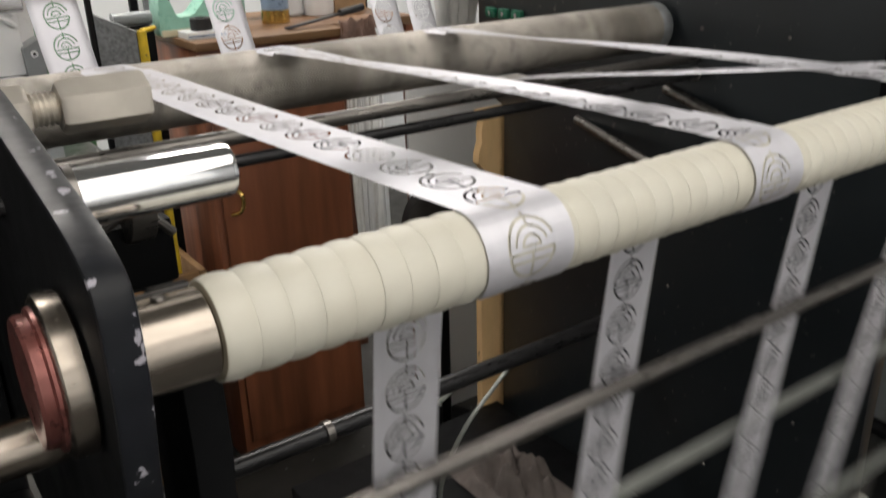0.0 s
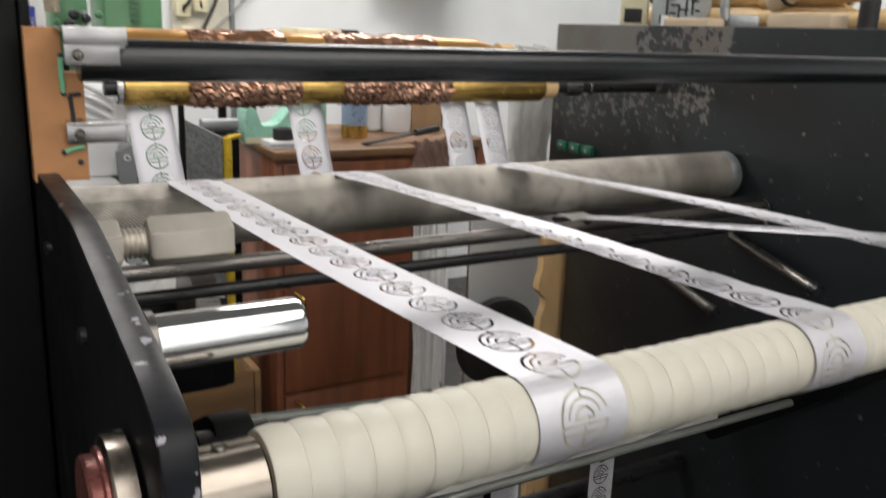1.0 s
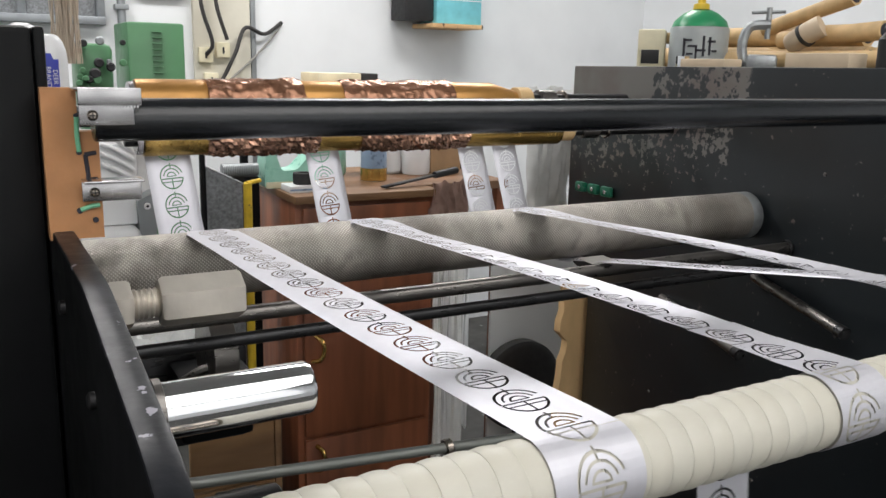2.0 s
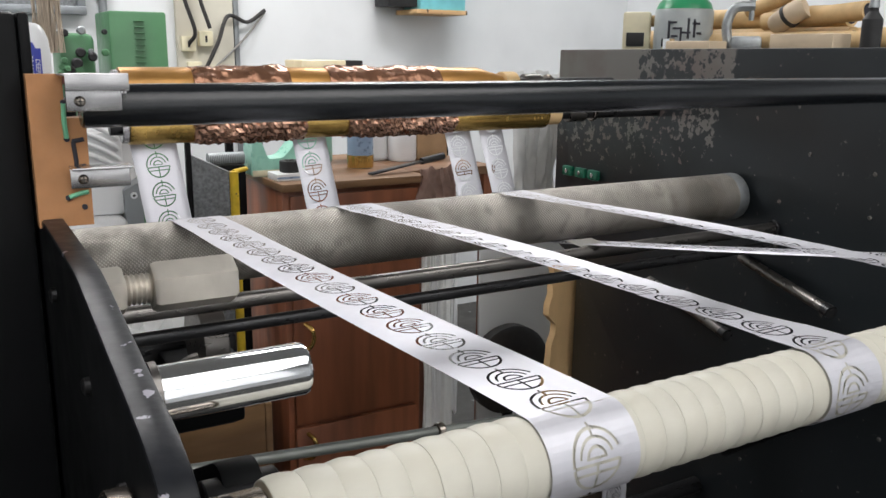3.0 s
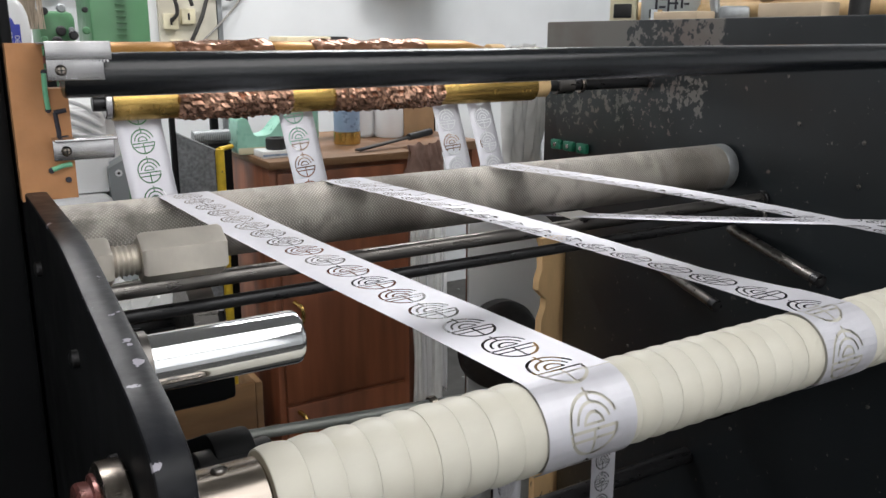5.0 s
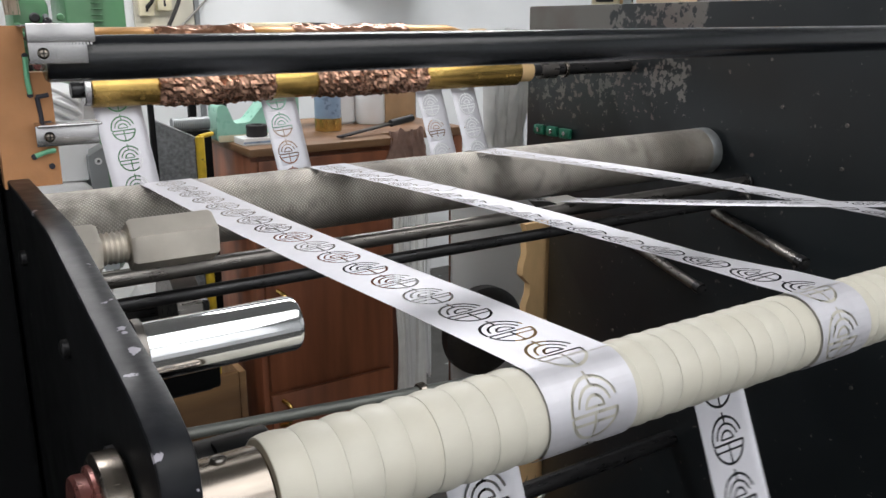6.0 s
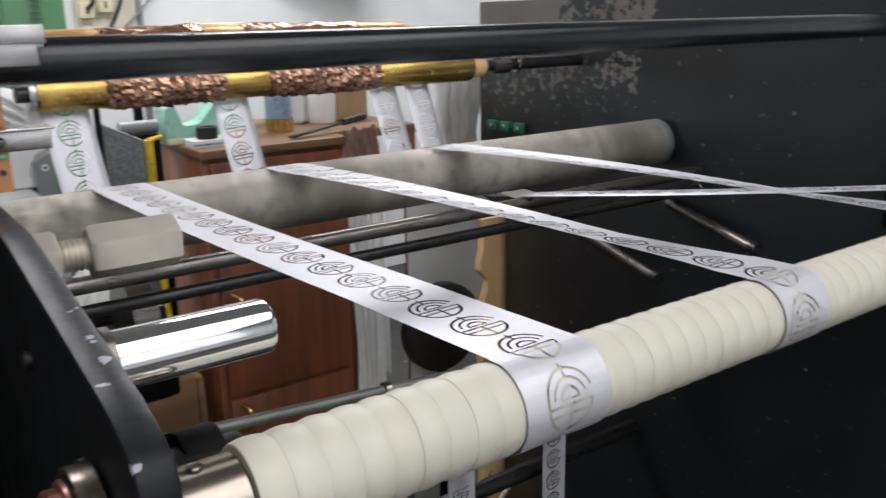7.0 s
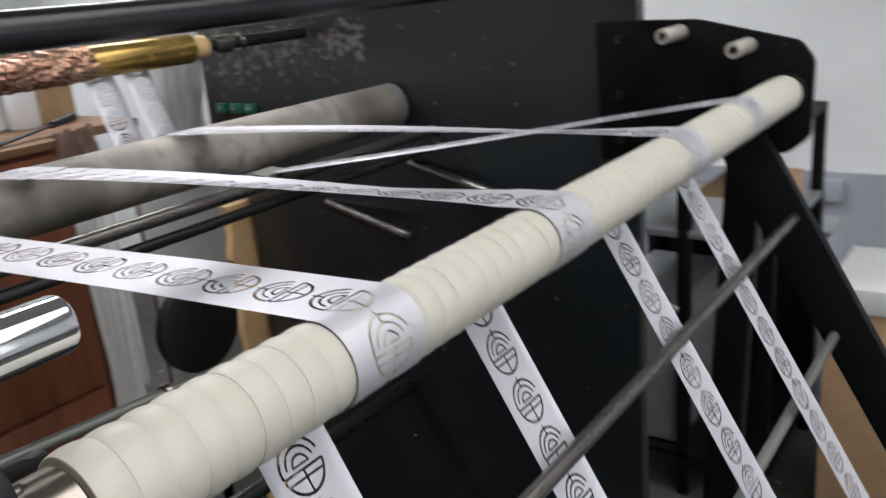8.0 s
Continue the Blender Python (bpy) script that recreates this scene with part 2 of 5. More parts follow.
MESHGREY = material("grey_mesh_panel", (0.2, 0.21, 0.22), 0.5, 0.3, 0.35, 160)
GREYPL = material("grey_plastic_bottle", (0.33, 0.36, 0.36), 0.4)
GREENPL = material("green_plastic_cap", (0.03, 0.28, 0.12), 0.35)
RUBBER = material("black_rubber_hole_dark", (0.015, 0.015, 0.016), 0.6)
PAPER = material("paper_tube", (0.58, 0.4, 0.2), 0.7, 0, 0.15, 20, stretch=(0.4, 2, 2))
PALEWOOD = material("pale_wood_block", (0.6, 0.48, 0.34), 0.65, 0, 0.12, 10, stretch=(0.3, 2, 2))
PLASTICBAG = material("cloudy_plastic_sheet", (0.84, 0.85, 0.84), 0.35, 0, 0.08, 25, 0.6, 60)
CLOTH = material("brown_rag", (0.25, 0.16, 0.13), 0.95, 0, 0.25, 30, 0.5, 400)
PINKRAG = material("pinkish_grey_rag", (0.11, 0.092, 0.085), 0.95, 0, 0.2, 30, 0.5, 400)
CABLE = material("dark_cable", (0.03, 0.028, 0.027), 0.5)
CABLEGREY = material("grey_cable", (0.25, 0.24, 0.22), 0.5)
FIBRE = material("hanging_yarn", (0.5, 0.42, 0.33), 0.95, 0, 0.3, 200, 0.6, 300, stretch=(3, 3, 0.1))
CAST = material("cast_grey_metal", (0.33, 0.35, 0.36), 0.45, 0.7, 0.2, 60)
EMERALD = material("green_terminal_plastic", (0.015, 0.13, 0.075), 0.3)
TUBE = glow("lit_diffuser", (1.0, 0.985, 0.965), 2.0)
DAYPANE = glow("glowing_reflection_pane", (0.95, 0.98, 1.0), 0.58)
GLASSY = material("steel_window_frame", (0.3, 0.32, 0.34), 0.4, 0.5)


# ---- mesh makers ----
def mesh_ob(name, bm, mat, parent=None, label="", smooth=0.6):
    me = bpy.data.meshes.new(name)
    bmesh.ops.recalc_face_normals(bm, faces=bm.faces[:])
    bm.to_mesh(me)
    bm.free()
    for m in (mat if isinstance(mat, (list, tuple)) else [mat]):
        me.materials.append(m)
    if smooth:
        me.polygons.foreach_set("use_smooth", [True] * len(me.polygons))
        me.set_sharp_from_angle(angle=smooth)
    ob = new(name, me)
    if parent:
        ob.parent = parent
    if label:
        ob["label"] = label
    return ob


part = mesh_ob


def thing(name, label, category, group="", m=None, kind=""):
    ob = new(name)
    ob.empty_display_size = 0.02
    if m is not None:
        ob.matrix_world = m
    return tagged(ob, label, category, group, kind)


def box(bm, x0, x1, y0, y1, z0, z1, bevel=0.0, m=None, seg=2):
    r = bmesh.ops.create_cube(bm, size=1.0)
    vs = r["verts"]
    for v in vs:
        v.co = Vector(((x0 + x1) / 2 + v.co.x * (x1 - x0), (y0 + y1) / 2 + v.co.y * (y1 - y0), (z0 + z1) / 2 + v.co.z * (z1 - z0)))
    if m is not None:
        bmesh.ops.transform(bm, matrix=m, verts=vs)
    if bevel:
        es = list({e for v in vs for e in v.link_edges})
        bmesh.ops.bevel(bm, geom=es, offset=bevel, segments=seg, profile=0.5, affect="EDGES")
    return bm


def boxed(*a, **k):
    return box(bmesh.new(), *a, **k)


def lathe(profile, axis="x", at=(0, 0, 0), seg=40, bm=None, m=None):
    """Turn (along, radius) pairs round an axis."""
    bm = bm or bmesh.new()
    rings = []
    for a, r in profile:
        if r <= 1e-6:
            rings.append([bm.verts.new((0, 0, a))])
        else:
            rings.append([bm.verts.new((r * math.cos(2 * math.pi * i / seg), r * math.sin(2 * math.pi * i / seg), a)) for i in range(seg)])
    for p, q in zip(rings, rings[1:]):
        for i in range(seg):
            j = (i + 1) % seg
            if len(p) == 1 and len(q) == 1:
                continue
            if len(p) == 1:
                bm.faces.new((p[0], q[j], q[i]))
            elif len(q) == 1:
                bm.faces.new((p[i], p[j], q[0]))
            else:
                bm.faces.new((p[i], p[j], q[j], q[i]))
    vs = [v for r in rings for v in r]
    turn = {"x": Matrix.Rotation(radians(90), 4, "Y"), "y": Matrix.Rotation(radians(-90), 4, "X"), "z": Matrix.Identity(4)}[axis]
    bmesh.ops.transform(bm, matrix=(m or Matrix.Identity(4)) @ Matrix.Translation(at) @ turn, verts=vs)
    return bm


def rod(x0, x1, r, y=0.0, z=0.0, bevel=0.001, seg=32, axis="x", bm=None):
    b = min(bevel, r * 0.5)
    prof = [(x0, 0), (x0, r - b), (x0 + b, r), (x1 - b, r), (x1, r - b), (x1, 0)]
    at = {"x": (0, y, z), "y": (y, 0, z), "z": (y, z, 0)}[axis]
    return lathe(prof, axis, at, seg, bm)


def tube(points, r, seg=10, bm=None, cap=True):
    """A round tube through points."""
    bm = bm or bmesh.new()
    pts = [Vector(p) for p in points]
    rings, side = [], None
    for i, p in enumerate(pts):
        d = (pts[min(i + 1, len(pts) - 1)] - pts[max(i - 1, 0)]).normalized()
        if side is None:
            side = d.orthogonal().normalized()
        side = (side - d * side.dot(d)).normalized()
        up = d.cross(side)
        rings.append([bm.verts.new(p + r * (math.cos(2 * math.pi * k / seg) * side + math.sin(2 * math.pi * k / seg) * up)) for k in range(seg)])
    for a, b in zip(rings, rings[1:]):
        for k in range(seg):
            j = (k + 1) % seg
            bm.faces.new((a[k], a[j], b[j], b[k]))
    if cap:
        bm.faces.new(rings[0][::-1])
        bm.faces.new(rings[-1])
    return bm


def smooth_path(points, n=8):
    """Catmull-Rom through points."""
    p = [Vector(q) for q in points]
    p = [2 * p[0] - p[1]] + p + [2 * p[-1] - p[-2]]
    out = []
    for i in range(1, len(p) - 2):
        for k in range(n):
            t = k / n
            out.append(0.5 * (2 * p[i] + (p[i + 1] - p[i - 1]) * t + (2 * p[i - 1] - 5 * p[i] + 4 * p[i + 1] - p[i + 2]) * t * t + (3 * p[i] - p[i - 1] - 3 * p[i + 1] + p[i + 2]) * t ** 3))
    out.append(p[-2])
    return out


def slab(outline, x0, x1, bevel=0.0015, holes=()):
    """A plate of thickness x0..x1 with an outline in (y, z)."""
    bm = bmesh.new()
    vs = [bm.verts.new((x0, y, z)) for y, z in outline]
    f = bm.faces.new(vs)
    r = bmesh.ops.extrude_face_region(bm, geom=[f])
    top = [v for v in r["geom"] if isinstance(v, bmesh.types.BMVert)]
    bmesh.ops.translate(bm, verts=top, vec=(x1 - x0, 0, 0))
    if bevel:
        es = [e for e in bm.edges if abs(e.verts[0].co.x - e.verts[1].co.x) < 1e-6]
        bmesh.ops.bevel(bm, geom=es, offset=bevel, segments=2, profile=0.5, affect="EDGES")
    return bm


def rounded(points, radius, n=5):
    """Round the corners of an outline of (a, b)."""
    out = []
    k = len(points)
    for i in range(k):
        p, c, q = Vector(points[i - 1]), Vector(points[i]), Vector(points[(i + 1) % k])
        d = min(radius, (p - c).length * 0.45, (q - c).length * 0.45)
        a, b = c + (p - c).normalized() * d, c + (q - c).normalized() * d
        for j in range(n + 1):
            t = j / n
            out.append(tuple((1 - t) ** 2 * a + 2 * t * (1 - t) * c + t * t * b))
    return out


def hexagon(bm, x0, x1, r, y, z, bevel=0.001):
    return lathe([(x0, 0), (x0, r * 0.9), (x0 + 0.0018, r), (x1 - 0.0018, r), (x1, r * 0.9), (x1, 0)], "x", (0, y, z), 6, bm)


# ---- the room ----
def wall(name, x0, x1, y0, y1, z0, z1, mat, label, m=None):
    return tagged(part(name, boxed(x0, x1, y0, y1, z0, z1), mat), label, "wall", kind="structure")


floor = tagged(part("floor", boxed(-3, 3.6, -3, 3.45, FLOOR - 0.1, FLOOR), CONCRETE), "dark oily concrete workshop floor", "floor", kind="structure")
wall("wall_north", -3, 3.6, 3.3, 3.45, FLOOR, 1.7, WALL, "white painted workshop wall with scuffs and stains")
wall("wall_south", -3, 3.6, -3.15, -3, FLOOR, 1.7, WALL, "plain white painted workshop wall")
wall("wall_west", -3.15, -3, -3, 3.3, FLOOR, 1.7, WALL, "plain white painted workshop wall")
wall("wall_east", 3.0, 3.15, -3, 3.3, -0.62, 1.7, WALL, "white painted workshop wall above a grey dado")
wall("wall_dado", 2.985, 3.15, -3, 3.3, FLOOR, -0.62, DADO, "grey painted lower band of the workshop wall")
tagged(part("ceiling", boxed(-3, 3.6, -3, 3.45, 1.7, 1.8), CEIL), "plain off-white workshop ceiling", "ceiling", kind="structure")


def ceiling_light(x, y, length, width):
    t = thing("ceiling_light", "flat white rectangular ceiling panel light, switched on", "lamp", "ceiling lights", pose(x, y, 1.7))
    l, w = length / 2 + 0.02, width / 2 + 0.02
    part("housing", boxed(-l - 0.025, l + 0.025, -w - 0.025, w + 0.025, -0.03, -0.0005, 0.004), WHITEPL, t)
    part("diffuser", boxed(-l, l, -w, w, -0.04, -0.0305, 0.002), TUBE, t)


for lx, ly, ll, lw, watts in LAMPS:
    ceiling_light(lx, ly, ll, lw)



def bright_window(name, x0, x1, z0, z1):
    """Glowing barred window behind the viewer, unseen; added for the chrome's white band."""
    t = tagged(thing(name, "wide glowing window, unseen behind the viewer, added for reflections", "window"), kind="structure")
    part("window_sill", boxed(x0 - 0.05, x1 + 0.05, -2.999, -2.93, z0 - 0.04, z0 - 0.0005, 0.003), WHITEPL, t)
    n = 3
    for k in range(n):
        a, c = x0 + (x1 - x0) * k / n, x0 + (x1 - x0) * (k + 1) / n
        part("pane", boxed(a + 0.02, c - 0.02, -2.999, -2.99, z0, z1), DAYPANE, t)
        part("mullion", boxed(c - 0.0195, c + 0.0195, -2.999, -2.97, z0, z1, 0.002), WHITEPL, t)


bright_window("window_2", -2.4, -0.3, -0.15, 1.62)
bright_window("window_3", 0.0, 2.1, -0.15, 1.62)

# ---- rollers ----


def tape_ring(width, deep, swell):
    """One turn of tape: a short barrel with soft shoulders."""
    prof = [(0, CR - 0.0022)] + [(width * i / 12, CR + swell - deep * (1 - math.sin(math.pi * i / 12) ** 0.75)) for i in range(13)] + [(width, CR - 0.0022)]
    return lathe(prof, "x", seg=56)


def cream_roller():
    t = thing("wrapped_roller", "steel guide roller wrapped in rings of cream tape", "roller", m=pose(0, 0, CZ))
    # a darker core that shows as lines between the rings
    part("tape_core", lathe([(-0.1165, 0), (-0.1165, 0.0192), (-0.1163, CR - 0.0014), (0.7652, CR - 0.0014), (0.7652, 0)], "x", seg=56), DARKTAPE, t, "darker tape core between the rings")
    rng = random.Random(3)
    kinds = []
    for k in range(7):
        ob = part("tape_ring", tape_ring(0.0127 + 0.0004 * (k % 3), (0.0012, 0.001, 0.0013, 0.001, 0.0011, 0.0009, 0.0011)[k], 0.0002), CREAM, t)
        kinds.append((ob.data, 0.0127 + 0.0004 * (k % 3)))
        bpy.data.objects.remove(ob)
    x = -0.1163
    while x < 0.752:
        me, w = rng.choice(kinds)
        ob = new("tape_ring", me)
        ob.parent = t
        ob.matrix_basis = pose(x, 0, 0, rng.uniform(0, 360), 0, 0)
        x += w + 0.00012
    part("shaft", rod(-0.152, -0.1168, 0.0176, seg=48), STEEL, t, "bare brushed steel shaft end")
    part("set_screw", rod(0.0172, 0.0185, 0.003, -0.132, 0, axis="z", seg=12), DARKSTEEL, t)
    cap = part("end_cap", lathe([(-0.1722, 0), (-0.1722, 0.0268), (-0.171, 0.0288), (-0.1638, 0.0288), (-0.1626, 0.0275), (-0.1624, 0.022), (-0.1624, 0)], "x", seg=56), STEEL, t, "turned steel end cap")
    part("cap_face", lathe([(-0.1785, 0), (-0.1785, 0.0175), (-0.179, 0.0195), (-0.1787, 0.0226), (-0.1775, 0.0234), (-0.1742, 0.0232), (-0.1735, 0.0252), (-0.1723, 0.0254), (-0.1723, 0)], "x", seg=48), COPPER, cap, "reddish oxidised face")
    part("end_bearing", lathe([(0.7655, 0), (0.7655, 0.0195), (0.769, 0.0222), (0.7755, 0.0222), (0.7755, 0)], "x", seg=40), BLACK, t)


cream_roller()


def knurled_roller():
    t = thing("knurled_roller", "large grey knurled steel feed roller across the machine", "roller")
    prof = [(-0.135, 0), (-0.135, KR - 0.002), (-0.133, KR), (0.779, KR), (0.781, KR - 0.002), (0.781, 0)]
    part("barrel", lathe(prof, "x", (0, KY, KZ), 72), KNURL, t)
    part("end_ring", lathe([(0.76, KR + 0.0001), (0.7605, KR + 0.0004), (0.7785, KR + 0.0004), (0.779, KR + 0.0001)], "x", (0, KY, KZ), 72), CAST, t, "smooth worn end ring")
    part("journal", rod(0.781, 0.7876, 0.02, KY, KZ), DARKSTEEL, t)
    part("left_journal", rod(-0.1625, -0.135, 0.016, KY, KZ), DARKSTEEL, t)


knurled_roller()


def cross_rod(name, label, x0, x1, r, y, z, mat):
    return tagged(part(name, rod(x0, x1, r, y, z), mat), label, "rod")


def fitted_rod(name, label, x0, x1, r, y, z, mat, rings, ring_mat):
    """A cross rod with collars at the places given."""
    t = thing(name, label, "rod")
    part("rod", rod(x0, x1, r, y, z), mat, t)
    for x, w, rr in rings:
        part("collar", rod(x, x + w, rr, y, z), ring_mat, t)
    return t


fitted_rod("top_bar", "glossy black enamelled bar above the ribbons", -0.139, 0.7876, 0.0122, 0.237, 0.1455, BARBLACK, ((0.781, 0.0066, 0.016),), BLACKSTEEL)
fitted_rod("steel_rod", "oily steel cross rod under the knurled roller", -0.1495, 0.7876, 0.008, 0.5, -0.058, DARKSTEEL, ((0.782, 0.0056, 0.011),), BLACKSTEEL)
fitted_rod("black_rod", "thin blackened cross rod below the rollers", -0.1495, 0.7876, 0.0065, 0.5, -0.083, BLACKSTEEL, ((0.782, 0.0056, 0.01),), DARKSTEEL)
t = thing("lower_rail", "low grey steel rail between the machine sides", "rod")
part("rod", tube([(-0.1495, 0.4, -0.1642), (0.7876, 0.4, -0.2365)], 0.0052, 20), GREYROD, t)
part("collar", rod(0.186, 0.194, 0.0085, 0.4, -0.1904), STEEL, t)
fitted_rod("floor_rail", "low dark rail near the floor", -0.1495, 0.7876, 0.013, 0.6, -0.5, BLACKSTEEL, ((0.21, 0.012, 0.016),), DARKSTEEL)

# ---- the machine's sides ----
def left_side():
    t = thing("side_plate", "thick black painted side plate with chipped edges", "machine plate")
    out = [(0.33, 0.079), (0.125, 0.079), (0.04, 0.066), (-0.02, 0.0565), (-0.046, 0.047), (-0.047, 0.01), (-0.036, -0.04), (-0.028, -0.12), (0.05, -0.2), (0.3, -0.2), (0.66, -0.12), (0.66, 0.03), (0.4, 0.03)]
    bm = slab(rounded(out, 0.012, 4), -0.162, -0.15, 0.0014)
    bm.normal_update()
    for f in bm.faces:
        f.material_index = 0 if abs(f.normal.x) > 0.95 else 1
    part("plate", bm, (BLACK, BLACKEDGE), t)
    for y, z, r in ((0.215, 0.045, 0.0042), (0.1, 0.033, 0.004), (0.02, 0.02, 0.004)):
        part("bolt", lathe([(-0.1655, 0), (-0.1655, r * 0.6), (-0.1645, r), (-0.162, r), (-0.162, 0)], "x", (0, y, z), 20), BLACKSTEEL, t)
    return t


left_side()
t = thing("outer_bar", "thick worn steel bar on the outside of the side plate", "bar")
part("bar", rod(-0.33, -0.163, 0.0115, 0.05, -0.05, 0.0015), STEEL, t)
machine = thing("ribbon_machine", "black painted ribbon printing machine frame with worn paint", "machine")
part("column", boxed(-0.52, -0.1635, 0.28, 0.34, FLOOR, 0.197, 0.004), BLACK, machine)
part("column_edge", boxed(-0.1633, -0.157, 0.2805, 0.34, 0.08, 0.197, 0.002), BLACK, machine)
# side frame and base box are enlarged to block light from the left
part("side_frame", slab(rounded([(0.34, FLOOR), (0.34, -0.16), (0.66, -0.13), (1.06, -0.19), (1.06, FLOOR)], 0.01), -0.2, -0.1635), BLACK, machine)
part("base_box", boxed(-0.22, -0.1635, -0.05, 0.279, FLOOR, -0.215, 0.004), BLACK, machine)
part("side_panel", slab(rounded([(0.182, FLOOR), (0.182, 0.19), (1.003, 0.184), (1.003, -0.17), (0.928, -0.2), (0.928, FLOOR)], 0.004), 0.788, 0.812, 0.001), PANEL, machine, "black side panel with worn, chipped paint")
part("body", boxed(0.813, 1.25, 0.4, 0.995, -0.17, 0.181, 0.004), BLACK, machine)
part("lower_body", boxed(0.813, 1.25, 0.4, 0.92, FLOOR, -0.1705, 0.004), BLACK, machine)
part("base_beam", boxed(0.3, 0.7876, 0.45, 0.95, FLOOR, -0.84, 0.004), BLACK, machine)
for y, z in ((0.62, -0.05), (0.455, 0.05), (0.36, -0.02), (0.36, 0.035), (0.31, -0.3), (0.52, -0.42), (0.75, -0.36), (0.28, -0.55), (0.6, -0.6), (0.42, -0.7)):
    part("panel_screw", lathe([(0.786, 0), (0.7862, 0.0022), (0.7879, 0.003), (0.7879, 0)], "x", (0, y, z), 12), DARKSTEEL, machine)


def end_plate():
    t = thing("end_plate", "black bracket plate bolted to the machine panel", "machine plate")
    out = [(0.232, 0.087), (0.105, 0.0845), (-0.012, 0.057), (-0.028, 0.036), (-0.027, -0.05), (-0.004, -0.069), (0.06, -0.076), (0.228, -0.088)]
    part("plate", slab(rounded(out, 0.008, 4), 0.7757, 0.7875, 0.0012), BLACK, t)
    for y, z in ((0.2, 0.065), (0.2, -0.004), (0.2, -0.06)):
        part("bolt", lathe([(0.768, 0), (0.768, 0.005), (0.7755, 0.0058), (0.7756, 0)], "x", (0, y, z), 16), BLACKSTEEL, t)
    for y, z in ((0.122, 0.071), (0.043, 0.054)):
        bm = lathe([(0.715, 0.0045), (0.715, 0.0082), (0.7165, 0.009), (0.7756, 0.009)], "x", (0, y, z), 24)
        lathe([(0.715, 0.0045), (0.76, 0.0045), (0.76, 0)], "x", (0, y, z), 24, bm)
        part("stub_tube", bm, NICKEL, t, "hollow steel stub")
    part("stay", slab([(0.03, -0.07), (0.07, -0.07), (0.12, FLOOR), (0.07, FLOOR)], 0.79, 0.815, 0.001), BLACK, t)


end_plate()

for a, b in (((0.7876, 0.552, -0.112), (0.742, 0.366, -0.139)), ((0.7876, 0.736, -0.19), (0.742, 0.526, -0.217))):
    a, b = Vector(a), Vector(b)
    d = (b - a).normalized()
    t = thing("stop_pin", "dark steel pin sticking out from the panel", "pin", "stop pins")
    part("pin_rod", tube([a, b - d * 0.012], 0.0075, 16), DARKSTEEL, t)
    head = part("pin_head", tube([b - d * 0.0125, b - d * 0.003, b], 0.0088, 16), BLACKSTEEL, t)
    # a black disc painted as the shade in the pin's socket
    part("socket", tube([b + d * 0.0002, b + d * 0.0006], 0.005, 12), RUBBER, head)


def stub_parts():
    t = thing("chrome_stub", "polished chrome stub bar fixed to the side plate", "bar")
    part("bar", lathe([(-0.1499, 0), (-0.1499, 0.0108), (-0.0912, 0.0108), (-0.0895, 0.0102), (-0.0885, 0.0088), (-0.0885, 0)], "x", (0, 0.03, 0.0515), 48), CHROME, t)
    part("base_collar", lathe([(-0.1499, 0), (-0.1499, 0.0125), (-0.147, 0.0125), (-0.1465, 0.0109)], "x", (0, 0.03, 0.0515), 40), DARKSTEEL, t)
    t = thing("adjusting_bolt", "nickel bolt with a long hexagonal nut", "bolt")
    y, z = 0.14, 0.063
    part("thread", lathe([(-0.1498, 0), (-0.1498, 0.007)] + [(-0.149 + 0.0012 * i, 0.0068 if i % 2 else 0.0079) for i in range(20)] + [(-0.124, 0)], "x", (0, y, z), 24), NICKEL, t)
    part("lock_nut", hexagon(None, -0.1499, -0.139, 0.0125, y, z), NICKEL, t)
    part("long_nut", hexagon(None, -0.1258, -0.085, 0.0128, y, z), NICKEL, t, "long hexagonal nut")


stub_parts()


